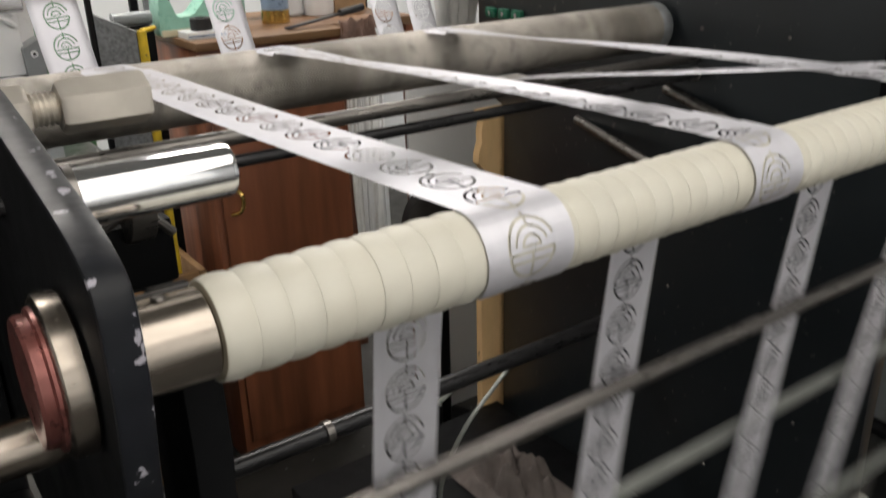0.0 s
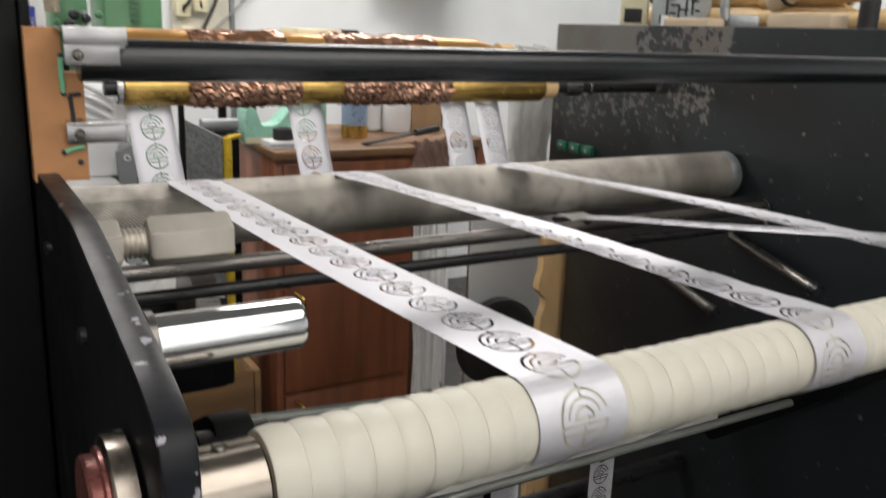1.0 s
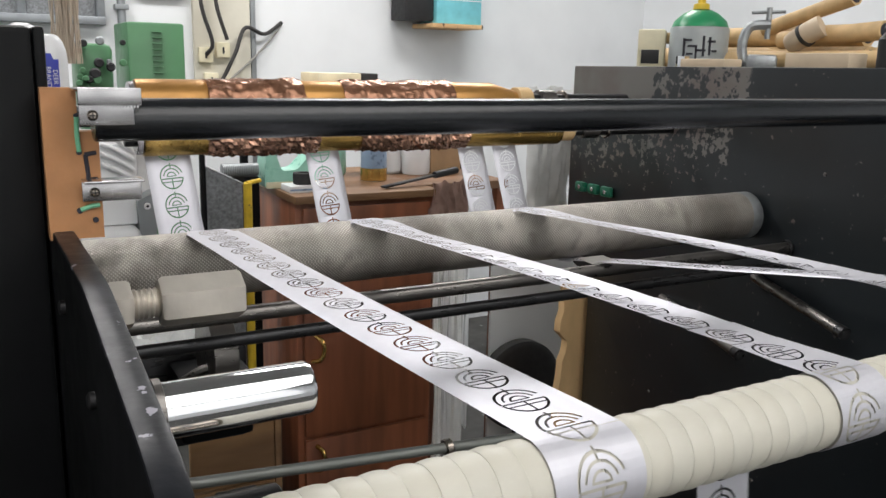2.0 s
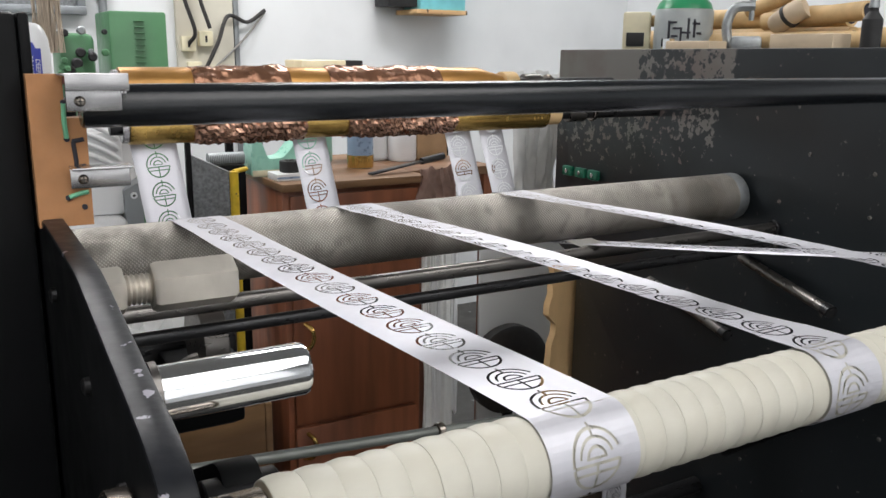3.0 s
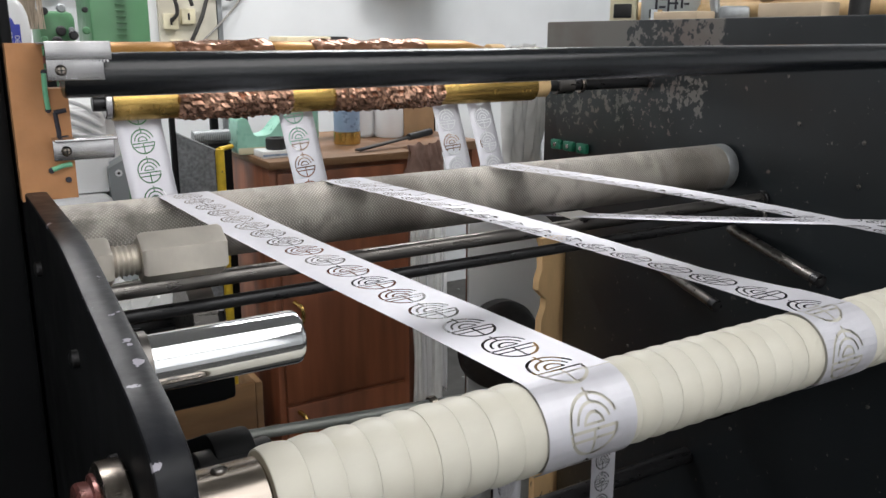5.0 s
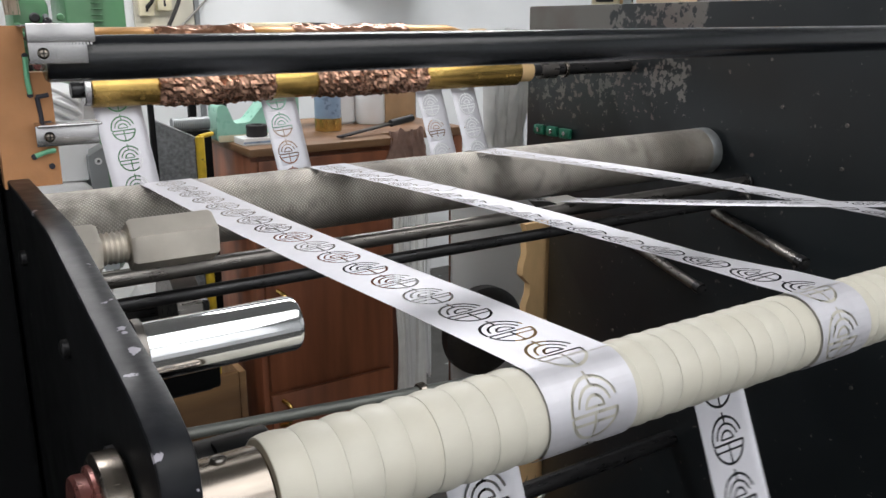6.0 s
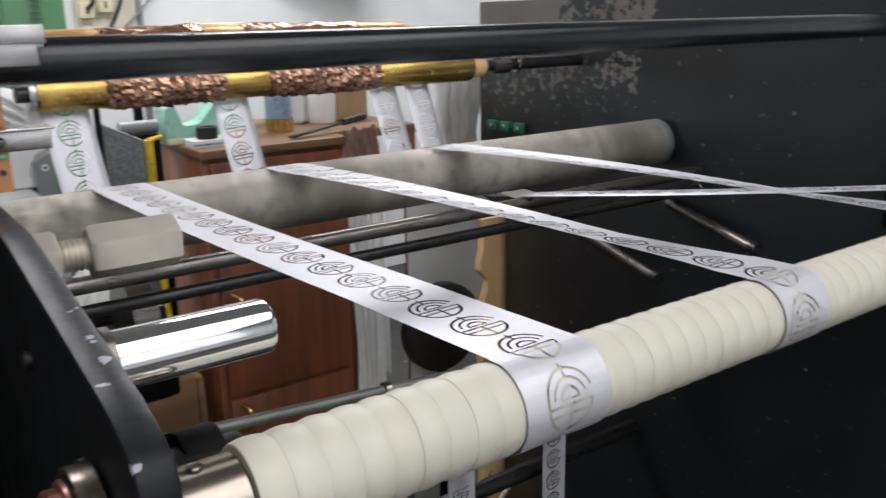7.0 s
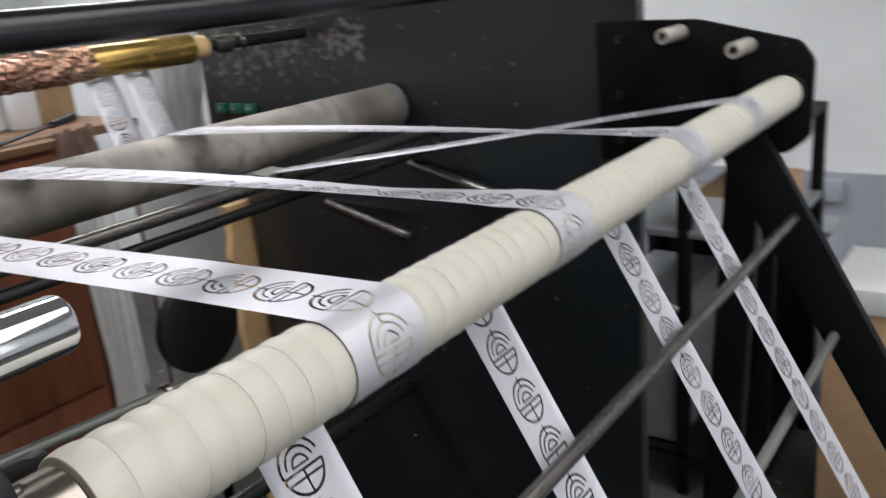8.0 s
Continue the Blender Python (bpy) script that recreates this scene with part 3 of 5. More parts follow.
# ---- fibreboard with clips, on the column ----
def clip_board():
    t = thing("clip_board", "orange fibreboard with tin clips and cable ties", "board")
    out = [(-0.1633, 0.074), (-0.1335, 0.074), (-0.1335, 0.1375), (-0.1445, 0.1375), (-0.1445, 0.1625), (-0.1633, 0.1625)]
    bm = bmesh.new()
    f = bm.faces.new([bm.verts.new((x, 0.26, z)) for x, z in out])
    r = bmesh.ops.extrude_face_region(bm, geom=[f])
    bmesh.ops.translate(bm, verts=[v for v in r["geom"] if isinstance(v, bmesh.types.BMVert)], vec=(0, 0.012, 0))
    part("board", bm, BOARD, t)
    for x0, x1, z0, z1, y in ((-0.1478, -0.119, 0.1435, 0.1615, 0.2215), (-0.145, -0.1115, 0.0965, 0.1085, 0.2555)):
        clip = part("clip", boxed(x0, x1, y, y + 0.0016, z0, z1, 0.0007), TIN, t, "bent tin clip")
        part("flange", boxed(x0, x1, y - (0.012 if y > 0.25 else 0.0), 0.2598, z1, z1 + 0.0015, 0.0006), TIN, clip)
        part("screw", lathe([(y - 0.002, 0), (y - 0.0017, 0.0018), (y - 0.0001, 0.003), (y, 0)], "y", (x0 + 0.007, 0, z0 + 0.0055), 16), STEEL, clip)
        # two black bars stand for the shade in the screw's cross slot
        part("slot_shade", boxed(x0 + 0.0052, x0 + 0.0088, y - 0.0022, y - 0.0016, z0 + 0.0052, z0 + 0.0058), RUBBER, clip)
        part("slot_shade", boxed(x0 + 0.0067, x0 + 0.0073, y - 0.0023, y - 0.0017, z0 + 0.0037, z0 + 0.0073), RUBBER, clip)
        if y < 0.25:
            part("top_strip", boxed(x0, x1 + 0.004, y - 0.0014, y - 0.0002, z1 - 0.007, z1 + 0.0025, 0.0004), TIN, clip)
            for k in range(18):
                part("tooth", boxed(x0 + 0.0012 + 0.0017 * k, x0 + 0.0021 + 0.0017 * k, y - 0.0013, y - 0.0003, z1 - 0.0084, z1 - 0.0071), TIN, clip)
    for pts in (((-0.1452, 0.2585, 0.146), (-0.1455, 0.258, 0.135), (-0.1448, 0.2585, 0.126)), ((-0.146, 0.2585, 0.0915), (-0.14, 0.258, 0.0935), (-0.1355, 0.2585, 0.094))):
        part("cable_tie", tube(smooth_path(pts), 0.0014, 8), GREEN, t)
    for x, z in ((-0.145, 0.1465), (-0.1448, 0.1255), (-0.1465, 0.091), (-0.138, 0.085)):
        # solid dark plugs in place of shaded holes
        part("hole_shade", rod(0.2585, 0.2604, 0.0017, x, z, axis="y", seg=10, bevel=0.0002), MARKER, t)
    for a in (((-0.142, 0.124), (-0.1355, 0.125)), ((-0.1415, 0.124), (-0.1405, 0.112), (-0.1415, 0.1015)), ((-0.141, 0.109), (-0.1355, 0.1095)), ((-0.1412, 0.102), (-0.136, 0.103))):
        part("marker_stroke", tube([(x, 0.2596, z) for x, z in a], 0.0013, 8), MARKER, t)


clip_board()
cross_rod("clip_tube", "short grey metal tube behind the board", -0.13, -0.06, 0.004, 0.32, 0.133, STEEL)


# ---- ribbons ----
PITCH = 0.0345
# path in (y, z) from the front of the cream roller over its top, level to the knurled roller and up to the foil
FOIL_Y, FOIL_Z = 0.757, 0.082


class Path:
    def __init__(self, lo, hi, xtop, under=False, lean=0.0):
        """lo: x at the cream roller, hi: x at the knurled roller, xtop: x at the foil."""
        pts = []
        rc = CR + 0.0004
        start, stop = radians(245), radians(92)
        for i in range(26):
            a = start + (stop - start) * i / 25
            pts.append((rc * math.cos(a), CZ + rc * math.sin(a), lo))
        rk = KR + 0.0006
        if not under:
            for i in range(40):
                f = (i + 1) / 41
                y = (1 - f) * 0.0 + f * (KY - 0.001)
                pts.append((y, CZ + rc + f * (KZ + rk - rc - CZ), lo + f * (hi - lo)))
            for i in range(12):
                a = radians(90 - 72 * i / 11)
                pts.append((KY + rk * math.cos(a), KZ + rk * math.sin(a), hi))
            y0, z0 = pts[-1][:2]
        else:
            for i in range(40):
                f = (i + 1) / 41
                pts.append((f * (KY - 0.012), CZ + rc + f * (KZ - rk - rc - CZ), lo + f * (hi - lo)))
            for i in range(16):
                a = radians(-92 + 105 * i / 15)
                pts.append((KY + rk * math.cos(a), KZ + rk * math.sin(a), hi))
            y0, z0 = pts[-1][:2]
        for i in range(5):
            f = (i + 1) / 5
            pts.append((y0 + f * (0.69 - y0), z0 + f * (-0.07 - z0), hi + f * (xtop - hi)))
        for i in range(4):
            a = radians(200 + 35 * (i + 1))
            pts.append((0.697 + 0.008 * math.cos(a), -0.072 + 0.008 * math.sin(a), xtop))
        y0, z0 = pts[-1][:2]
        for i in range(14):
            f = (i + 1) / 14
            pts.append((y0 + f * (FOIL_Y - y0), z0 + f * (FOIL_Z - z0), xtop - 0.012 * f))
        self.p = [Vector((x, y, z)) for y, z, x in pts]
        self.s = [0.0]
        for a, b in zip(self.p, self.p[1:]):
            self.s.append(self.s[-1] + (b - a).length)
        self.length = self.s[-1]
        self.lean = lean

    def point(self, s):
        """A point of the path; its ends go on round the inside of the cream roller and of the foil roll."""
        if s < 0:
            a, r = radians(245) - s / 0.0165, CR + 0.0004 - min(1, -s / 0.006) * (CR + 0.0004 - 0.0165)
            return Vector((self.p[0].x, r * math.cos(a), CZ + r * math.sin(a)))
        if s > self.length:
            over = s - self.length
            a, r = radians(-33.7) + over / 0.0144, 0.0144
            return Vector((self.p[-1].x, 0.745 + r * math.cos(a), 0.09 + r * math.sin(a)))
        i = min(max(sum(1 for v in self.s if v <= s) - 1, 0), len(self.p) - 2)
        return self.p[i].lerp(self.p[i + 1], (s - self.s[i]) / (self.s[i + 1] - self.s[i]))

    def at(self, s):
        return self.point(s), (self.point(s + 0.0004) - self.point(s - 0.0004)).normalized()

    def twist(self, s):
        """How far the free span rolls about its own length."""
        f = (s - 0.085) / 0.5
        return radians(self.lean) * math.sin(math.pi * f) ** 0.6 if 0 < f < 1 else 0.0

    def matrix(self, s, lift=0.0004):
        p, d = self.at(s)
        side = Vector((1, 0, 0))
        n = side.cross(d).normalized()
        side = d.cross(n).normalized()
        m = Matrix((side, d, n)).transposed().to_4x4()
        m.translation = p + n * lift
        return m @ Matrix.Rotation(self.twist(s), 4, "Y")


def motif_quads(scale):
    """Stroke quads (u across, v along) of the round printed emblem."""
    quads = []
    h = 0.0007 * scale

    def arc(r, a0, a1, wide=1.0):
        n = max(4, int(abs(a1 - a0) / 9))
        for i in range(n):
            p, q = radians(a0 + (a1 - a0) * i / n), radians(a0 + (a1 - a0) * (i + 1) / n)
            r0, r1 = r - h * wide, r + h * wide
            quads.append([(r0 * math.cos(p), r0 * math.sin(p)), (r1 * math.cos(p), r1 * math.sin(p)), (r1 * math.cos(q), r1 * math.sin(q)), (r0 * math.cos(q), r0 * math.sin(q))])

    def bar(u0, v0, u1, v1, wide=1.0):
        n = max(2, int(math.hypot(u1 - u0, v1 - v0) / 0.002))
        for i in range(n):
            a, b = i / n, (i + 1) / n
            pu, pv, qu, qv = u0 + (u1 - u0) * a, v0 + (v1 - v0) * a, u0 + (u1 - u0) * b, v0 + (v1 - v0) * b
            if abs(u1 - u0) > abs(v1 - v0):
                quads.append([(pu, pv - h * wide), (qu, qv - h * wide), (qu, qv + h * wide), (pu, pv + h * wide)])
            else:
                quads.append([(pu - h * wide, pv), (pu + h * wide, pv), (qu + h * wide, qv), (qu - h * wide, qv)])

    s = scale
    R = 0.0141 * s
    arc(R, 16, 186, 1.15)
    arc(R * 0.7, 14, 172)
    arc(R * 0.4, 4, 176)
    bar(-R * 0.4, R * 0.06, R * 0.4, R * 0.06, 0.8)
    bar(0, R * 0.68, 0, R * 1.2, 1.0)
    bar(-R * 0.96, -R * 0.13, R * 0.99, -R * 0.13, 1.0)
    arc(R, 190, 353, 1.15)
    bar(-R * 0.9, -R * 0.42, R * 0.9, -R * 0.42, 0.9)
    bar(0, -R * 0.13, 0, -R * 0.96)
    return [[(u * 0.91, v) for u, v in q] for q in quads]


LO = -0.0158  # a length of film runs from LO to LO + PITCH about its emblem
HALF = 0.023
_cuts = {}


def film_pattern(cuts):
    """Triangles (u, v) of one length of film with its emblem cut clear, in slices along v."""
    if cuts in _cuts:
        return _cuts[cuts]
    pts, edges, faces = [], [], []
    for q in motif_quads(1.0):
        area = sum(q[i - 1][0] * q[i][1] - q[i][0] * q[i - 1][1] for i in range(4))
        n = len(pts)
        pts += [Vector(p) for p in (q if area > 0 else q[::-1])]
        faces.append([n, n + 1, n + 2, n + 3])
    rows = max(cuts, 4)
    for j in range(rows + 1):
        v = LO + PITCH * j / rows
        n = len(pts)
        pts += [Vector((-HALF, v)), Vector((HALF, v))]
        edges.append((n, n + 1))
    for c in (-1, -0.92, -0.82, -0.7, 0.7, 0.82, 0.92, 1):
        n = len(pts)
        pts += [Vector((c * HALF, LO)), Vector((c * HALF, LO + PITCH))]
        edges.append((n, n + 1))
    vs, _, fs, _, _, origin = geometry.delaunay_2d_cdt(pts, edges, faces, 0, 1e-6)
    slices = [[] for _ in range(cuts)]
    for f, o in zip(fs, origin):
        if not o:
            mid = sum(vs[i].y for i in f) / 3
            slices[min(cuts - 1, max(0, int((mid - LO) / PITCH * cuts)))].append([(vs[i].x, vs[i].y) for i in f])
    _cuts[cuts] = slices
    return slices


def film_slice(cuts, index, width, height, shift=0.0):
    """One slice as a mesh about its own middle; width(v) and height(u, v, half) shape it."""
    lo, hi = LO + PITCH * index / cuts, LO + PITCH * (index + 1) / cuts
    mid = (lo + hi) / 2
    bm = bmesh.new()
    made = {}

    def vert(u, v):
        key = (round(u, 6), round(v, 6))
        if key not in made:
            half = width(v) / 2
            w = u + shift
            if abs(u) > 0.0145:
                edge = 0.0145 + math.copysign(shift, u * shift)
                w = math.copysign(edge + (abs(u) - 0.0145) * (half - edge) / (HALF - 0.0145), u)
            made[key] = bm.verts.new((w, (v - mid) * (1.03 if cuts > 1 else 1.0), height(w, v, half)))
        return made[key]

    for tri in film_pattern(cuts)[index]:
        bm.faces.new([vert(*p) for p in tri])
    me = bpy.data.meshes.new("film_length")
    bm.to_mesh(me)
    bm.free()
    me.polygons.foreach_set("use_smooth", [True] * len(me.polygons))
    me.materials.append(SATIN)
    return me, mid


RIBBONS = [
    # x at cream, x at knurled, widths, x at foil, x on the swing, runs under the knurled roller, first emblem
    (0.0247, 0.005, 0.0492, 0.0525, 0.015, 0.0115, False, -0.0061),
    (0.205, 0.1775, 0.043, 0.0455, 0.208, 0.1855, False, -0.0105),
    (0.424, 0.388, 0.041, 0.0415, 0.43, 0.387, False, 0.007),
    (0.59, 0.462, 0.040, 0.040, 0.486, 0.5535, True, 0.0),
]
MOVERS = []
# the feed pulls one emblem's length through in each beat of the swing
ADVANCE = [(0.4, 0.98), (2.32, 2.9), (4.24, 4.82), (6.16, 6.74)]


def fed(t):
    """Emblems fed through by time t."""
    total = 0.0
    for a, b in ADVANCE:
        f = min(1, max(0, (t - a) / (b - a)))
        total += f * f * (3 - 2 * f)
    return total


def feed_times():
    ts = {0.0, 8.0}
    for a, b in ADVANCE:
        for k in range(7):
            ts.add(round(a + (b - a) * k / 6, 3))
    return sorted(ts)


def ribbon(spec, index):
    """A strip of film in short lengths that follow its path over the rollers."""
    lo, hi, wlo, whi, xtop, low, under, first = spec
    path = Path(lo, hi, xtop, under, (0, 11, 10, 0)[index])
    t = thing("film_ribbon", "silvery film ribbon with clear round emblems in a row", "ribbon", "emblem ribbons")
    back = path.s[64]
    total = 4 * PITCH
    k = -5
    while first + k * PITCH < path.length + 0.01:
        s0 = first + k * PITCH
        k += 1
        if s0 + total + PITCH < 0.0:
            continue
        cuts = 24 if s0 + LO < 0.06 else 8 if s0 + total + 0.019 > back - 0.004 else 1

        def width(v):
            return wlo + (whi - wlo) * min(1, max(0, (s0 + v + total / 2) / path.length))

        def height(u, v, half):
            c = u / half
            here = s0 + v + total / 2
            if here > back + 0.05:
                return -0.0032 * max(0, abs(c) - 0.6) ** 2 * 5
            f = (here - 0.12) / 0.44
            cup = math.sin(math.pi * f) ** 0.9 if 0 < f < 1 else 0.0
            if index in (1, 2):
                return cup * 0.006 * (max(0, c) / 1.0) ** 1.3
            return -cup * 0.0018 * max(0, abs(c) - 0.55) ** 2 * 5

        for j in range(cuts):
            me, mid = film_slice(cuts, j, width, height, (0, -0.004, -0.004, 0)[index])
            ob = new("film_length", me)
            ob.parent = t
            MOVERS.append((ob, path, s0 + mid, 0.0))
    return t


for number, spec in enumerate(RIBBONS):
    ribbon(spec, number)


# ---- the swing under the roller ----
PIVOT = (0.06, -0.018)
ARM_R = (0.142, 0.285, 0.427, 0.57)


def swing_frame():
    t = thing("swing_frame", "black swinging frame with grey cross rods", "swing frame", m=pose(0, PIVOT[0], PIVOT[1]))
    for x0, x1, w in ((-0.118, -0.1, 0.03), (0.742, 0.76, 0.028)):
        part("arm", slab(rounded([(-w * 0.6, 0.012), (w * 0.6, 0.012), (w, -0.06), (w * 0.85, -0.6), (-w * 0.85, -0.6), (-w, -0.06)], 0.015), x0, x1, 0.0012), BLACK, t)
    part("pivot_hub", rod(-0.126, -0.092, 0.013, 0, 0), BLACKSTEEL, t)
    part("pivot_hub", rod(0.735, 0.768, 0.013, 0, 0), BLACKSTEEL, t)
    for i, r in enumerate(ARM_R):
        off = -0.014 if i % 2 == 0 else 0.012
        if i < 3:
            part("cross_rod", rod(-0.1, 0.742, 0.0055, off, -r), DARKSTEEL if i == 0 else GREYROD, t)
        else:
            part("guide_roller", rod(-0.1, 0.742, 0.0145, 0.0145, -r), PALEROLL, t, "pale guide roller")
    return t


swing = swing_frame()


def flat_width(v):
    return 0.044


def soft_edge(u, v, half):
    return 0.0012 * max(0, abs(u / half) - 0.8) ** 2 * 25


FLAT_FILM = film_slice(1, 0, flat_width, soft_edge)


def strand(spec, index):
    """The part of a ribbon that swings with the frame, from the pivot down to the guide roller and on."""
    low = spec[5]
    t = thing("film_ribbon", "silvery film ribbon strand swinging below the roller", "ribbon", "swinging ribbons", m=pose(0, PIVOT[0], PIVOT[1]))
    me, mid = FLAT_FILM
    z = -0.052 + (0, 0.0195, 0.0175, 0.0195)[index]
    while z > -0.548:
        ob = new("film_length", me)
        ob.parent = t
        ob.matrix_basis = pose(low, -0.0012, z + mid, 90, 0, 0)
        z -= PITCH
    return t


STRANDS = [strand(spec, number) for number, spec in enumerate(RIBBONS)]


def tail(spec, index):
    """The end that hangs straight down behind the guide roller."""
    low = spec[5]
    t = thing("ribbon_tail", "hanging end of a silvery film ribbon", "ribbon", "hanging ribbon ends", m=pose(0, PIVOT[0], PIVOT[1] - ARM_R[3]))
    part("ribbon_turn", lathe([(low - 0.022, 0.0149), (low + 0.022, 0.0149), (low + 0.022, 0.0152), (low - 0.022, 0.0152), (low - 0.022, 0.0149)], "x", (0, 0.0145, 0), 32), SATIN, t)
    me, mid = FLAT_FILM
    for k in range(10):
        ob = new("film_length", me)
        ob.parent = t
        ob.matrix_basis = pose(low, 0.0296, 0.0 - 0.007 * index - PITCH * k + mid, 90, 0, 0)
    return t


TAILS = [tail(spec, number) for number, spec in enumerate(RIBBONS)]


# ---- foil rolls ----
def foil_roll(name, label, x0, x1, y, z, r, seed, axle_to, cuts, rough, smooth_mat, rough_mat, taper):
    t = thing(name, label, "foil roll", "foil rolls")
    rng = random.Random(seed)
    cutsx = [x0] + list(cuts) + [x1]
    bands = [(p, q, i % 2) for i, (p, q) in enumerate(zip(cutsx, cutsx[1:]))]
    for a, b, kind in bands:
        if kind == 0:
            part("gold_band", lathe([(a, 0), (a, r * 0.93), (a + 0.002, r * 0.95), (b - 0.002 - (taper if b == x1 else 0), r * 0.95), (b, r * (0.55 if taper and b == x1 else 0.93)), (b, 0)], "x", (0, y, z), 36), smooth_mat, t, "smooth band of gold foil")
        else:
            bm = bmesh.new()
            seg, n = (44, max(8, int((b - a) / 0.0032))) if taper else (36, max(8, int((b - a) / 0.0036)))
            rings = []
            for i in range(n + 1):
                xx = a + (b - a) * i / n
                ring = []
                for s in range(seg):
                    an = 2 * math.pi * s / seg
                    c = abs(noise.noise(Vector((xx * 32 + 1.5 * an, math.cos(an) * 1.6 + seed, math.sin(an) * 1.6)))) + 0.5 * abs(noise.noise(Vector((xx * 85 - 2 * an, math.cos(an) * 3, math.sin(an) * 3 + seed))))
                    rr = r * (0.93 + rough * c + (0.0 if taper else rng.uniform(-0.05, 0.07)))
                    ring.append(bm.verts.new((xx, y + rr * math.cos(an), z + rr * math.sin(an))))
                rings.append(ring)
            for p, q in zip(rings, rings[1:]):
                for s in range(seg):
                    j = (s + 1) % seg
                    bm.faces.new((p[s], p[j], q[j]))
                    bm.faces.new((p[s], q[j], q[s]))
            bm.faces.new(rings[0][::-1])
            bm.faces.new(rings[-1])
            part("crumpled_foil", bm, rough_mat, t, "crumpled copper foil", smooth=(0.6 if taper else 0.2))
    part("axle", rod(x0 - 0.02, axle_to, r * 0.42, y, z), BLACKSTEEL, t)
    part("core_end", rod(x0 - 0.008, x0 - 0.0005, r * 0.85, y, z), TIN, t)
    part("core_tube", rod(x1 + 0.0005, x1 + 0.026, r * 0.74, y, z), PAPER, t, "brown paper core tube")
    part("collar", rod(x1 + 0.045, x1 + 0.075, r * 0.62, y, z), DARKSTEEL, t)
    part("ring", rod(x1 + 0.09, x1 + 0.096, r * 0.6, y, z), STEEL, t)
    return t


foil_roll("foil_roll", "used gold and copper foil wound on a shaft", -0.025, 0.56, 0.745, 0.09, 0.0215, 1, 0.7876, (0.046, 0.184, 0.241, 0.401), 0.26, GOLD, COPPERFOIL, 0)
foil_roll("foil_roll", "thick roll of smooth amber and brown foil behind the bar", -0.012, 0.56, 0.86, 0.126, 0.0305, 5, 0.7876, (0.075, 0.205, 0.262, 0.44), 0.17, AMBERFOIL, BROWNFOIL, 0.045)
tagged(part("paper_slip", boxed(-0.021, 0.021, -0.014, 0.014, 0, 0.0005), PALEROLL), "small white paper slip on the steel rod", "paper").matrix_world = pose(0.464, 0.518, -0.0497, 4, 1, 3)


# ---- the desk behind ----
DX0, DX1, DY0, DY1, DZ = 0.372, 0.692, 1.35, 1.775, -0.085


def desk():
    t = thing("wooden_cabinet", "red-brown veneered wooden cabinet with drawers and brass pulls", "cabinet")
    part("top", boxed(DX0 - 0.006, DX1 + 0.006, DY0 - 0.01, DY1, DZ - 0.016, DZ, 0.002), WOODTOP, t, "worn paler top")
    part("body", boxed(DX0, DX1, DY0 + 0.012, DY1, FLOOR + 0.04, DZ - 0.0165, 0.002), WOOD, t)
    part("plinth", boxed(DX0 + 0.01, DX1 - 0.01, DY0 + 0.03, DY1, FLOOR, FLOOR + 0.039), WOOD, t)
    for name, z0, z1, hz in (("drawer", -0.205, -0.112, None), ("door", -0.612, -0.215, -0.415), ("door", -1.0, -0.622, -0.665)):
        d = part(name, boxed(DX0 + 0.014, DX1 - 0.014, DY0, DY0 + 0.0115, z0, z1, 0.0025), WOOD, t)
        if hz:
            pts = smooth_path([(0.41, DY0 - 0.001, hz + 0.03), (0.418, DY0 - 0.02, hz + 0.022), (0.42, DY0 - 0.024, hz), (0.412, DY0 - 0.02, hz - 0.018), (0.402, DY0 - 0.001, hz - 0.026)], 5)
            part("handle", tube(pts, 0.005, 8), BRASS, d, "curved brass pull")


desk()


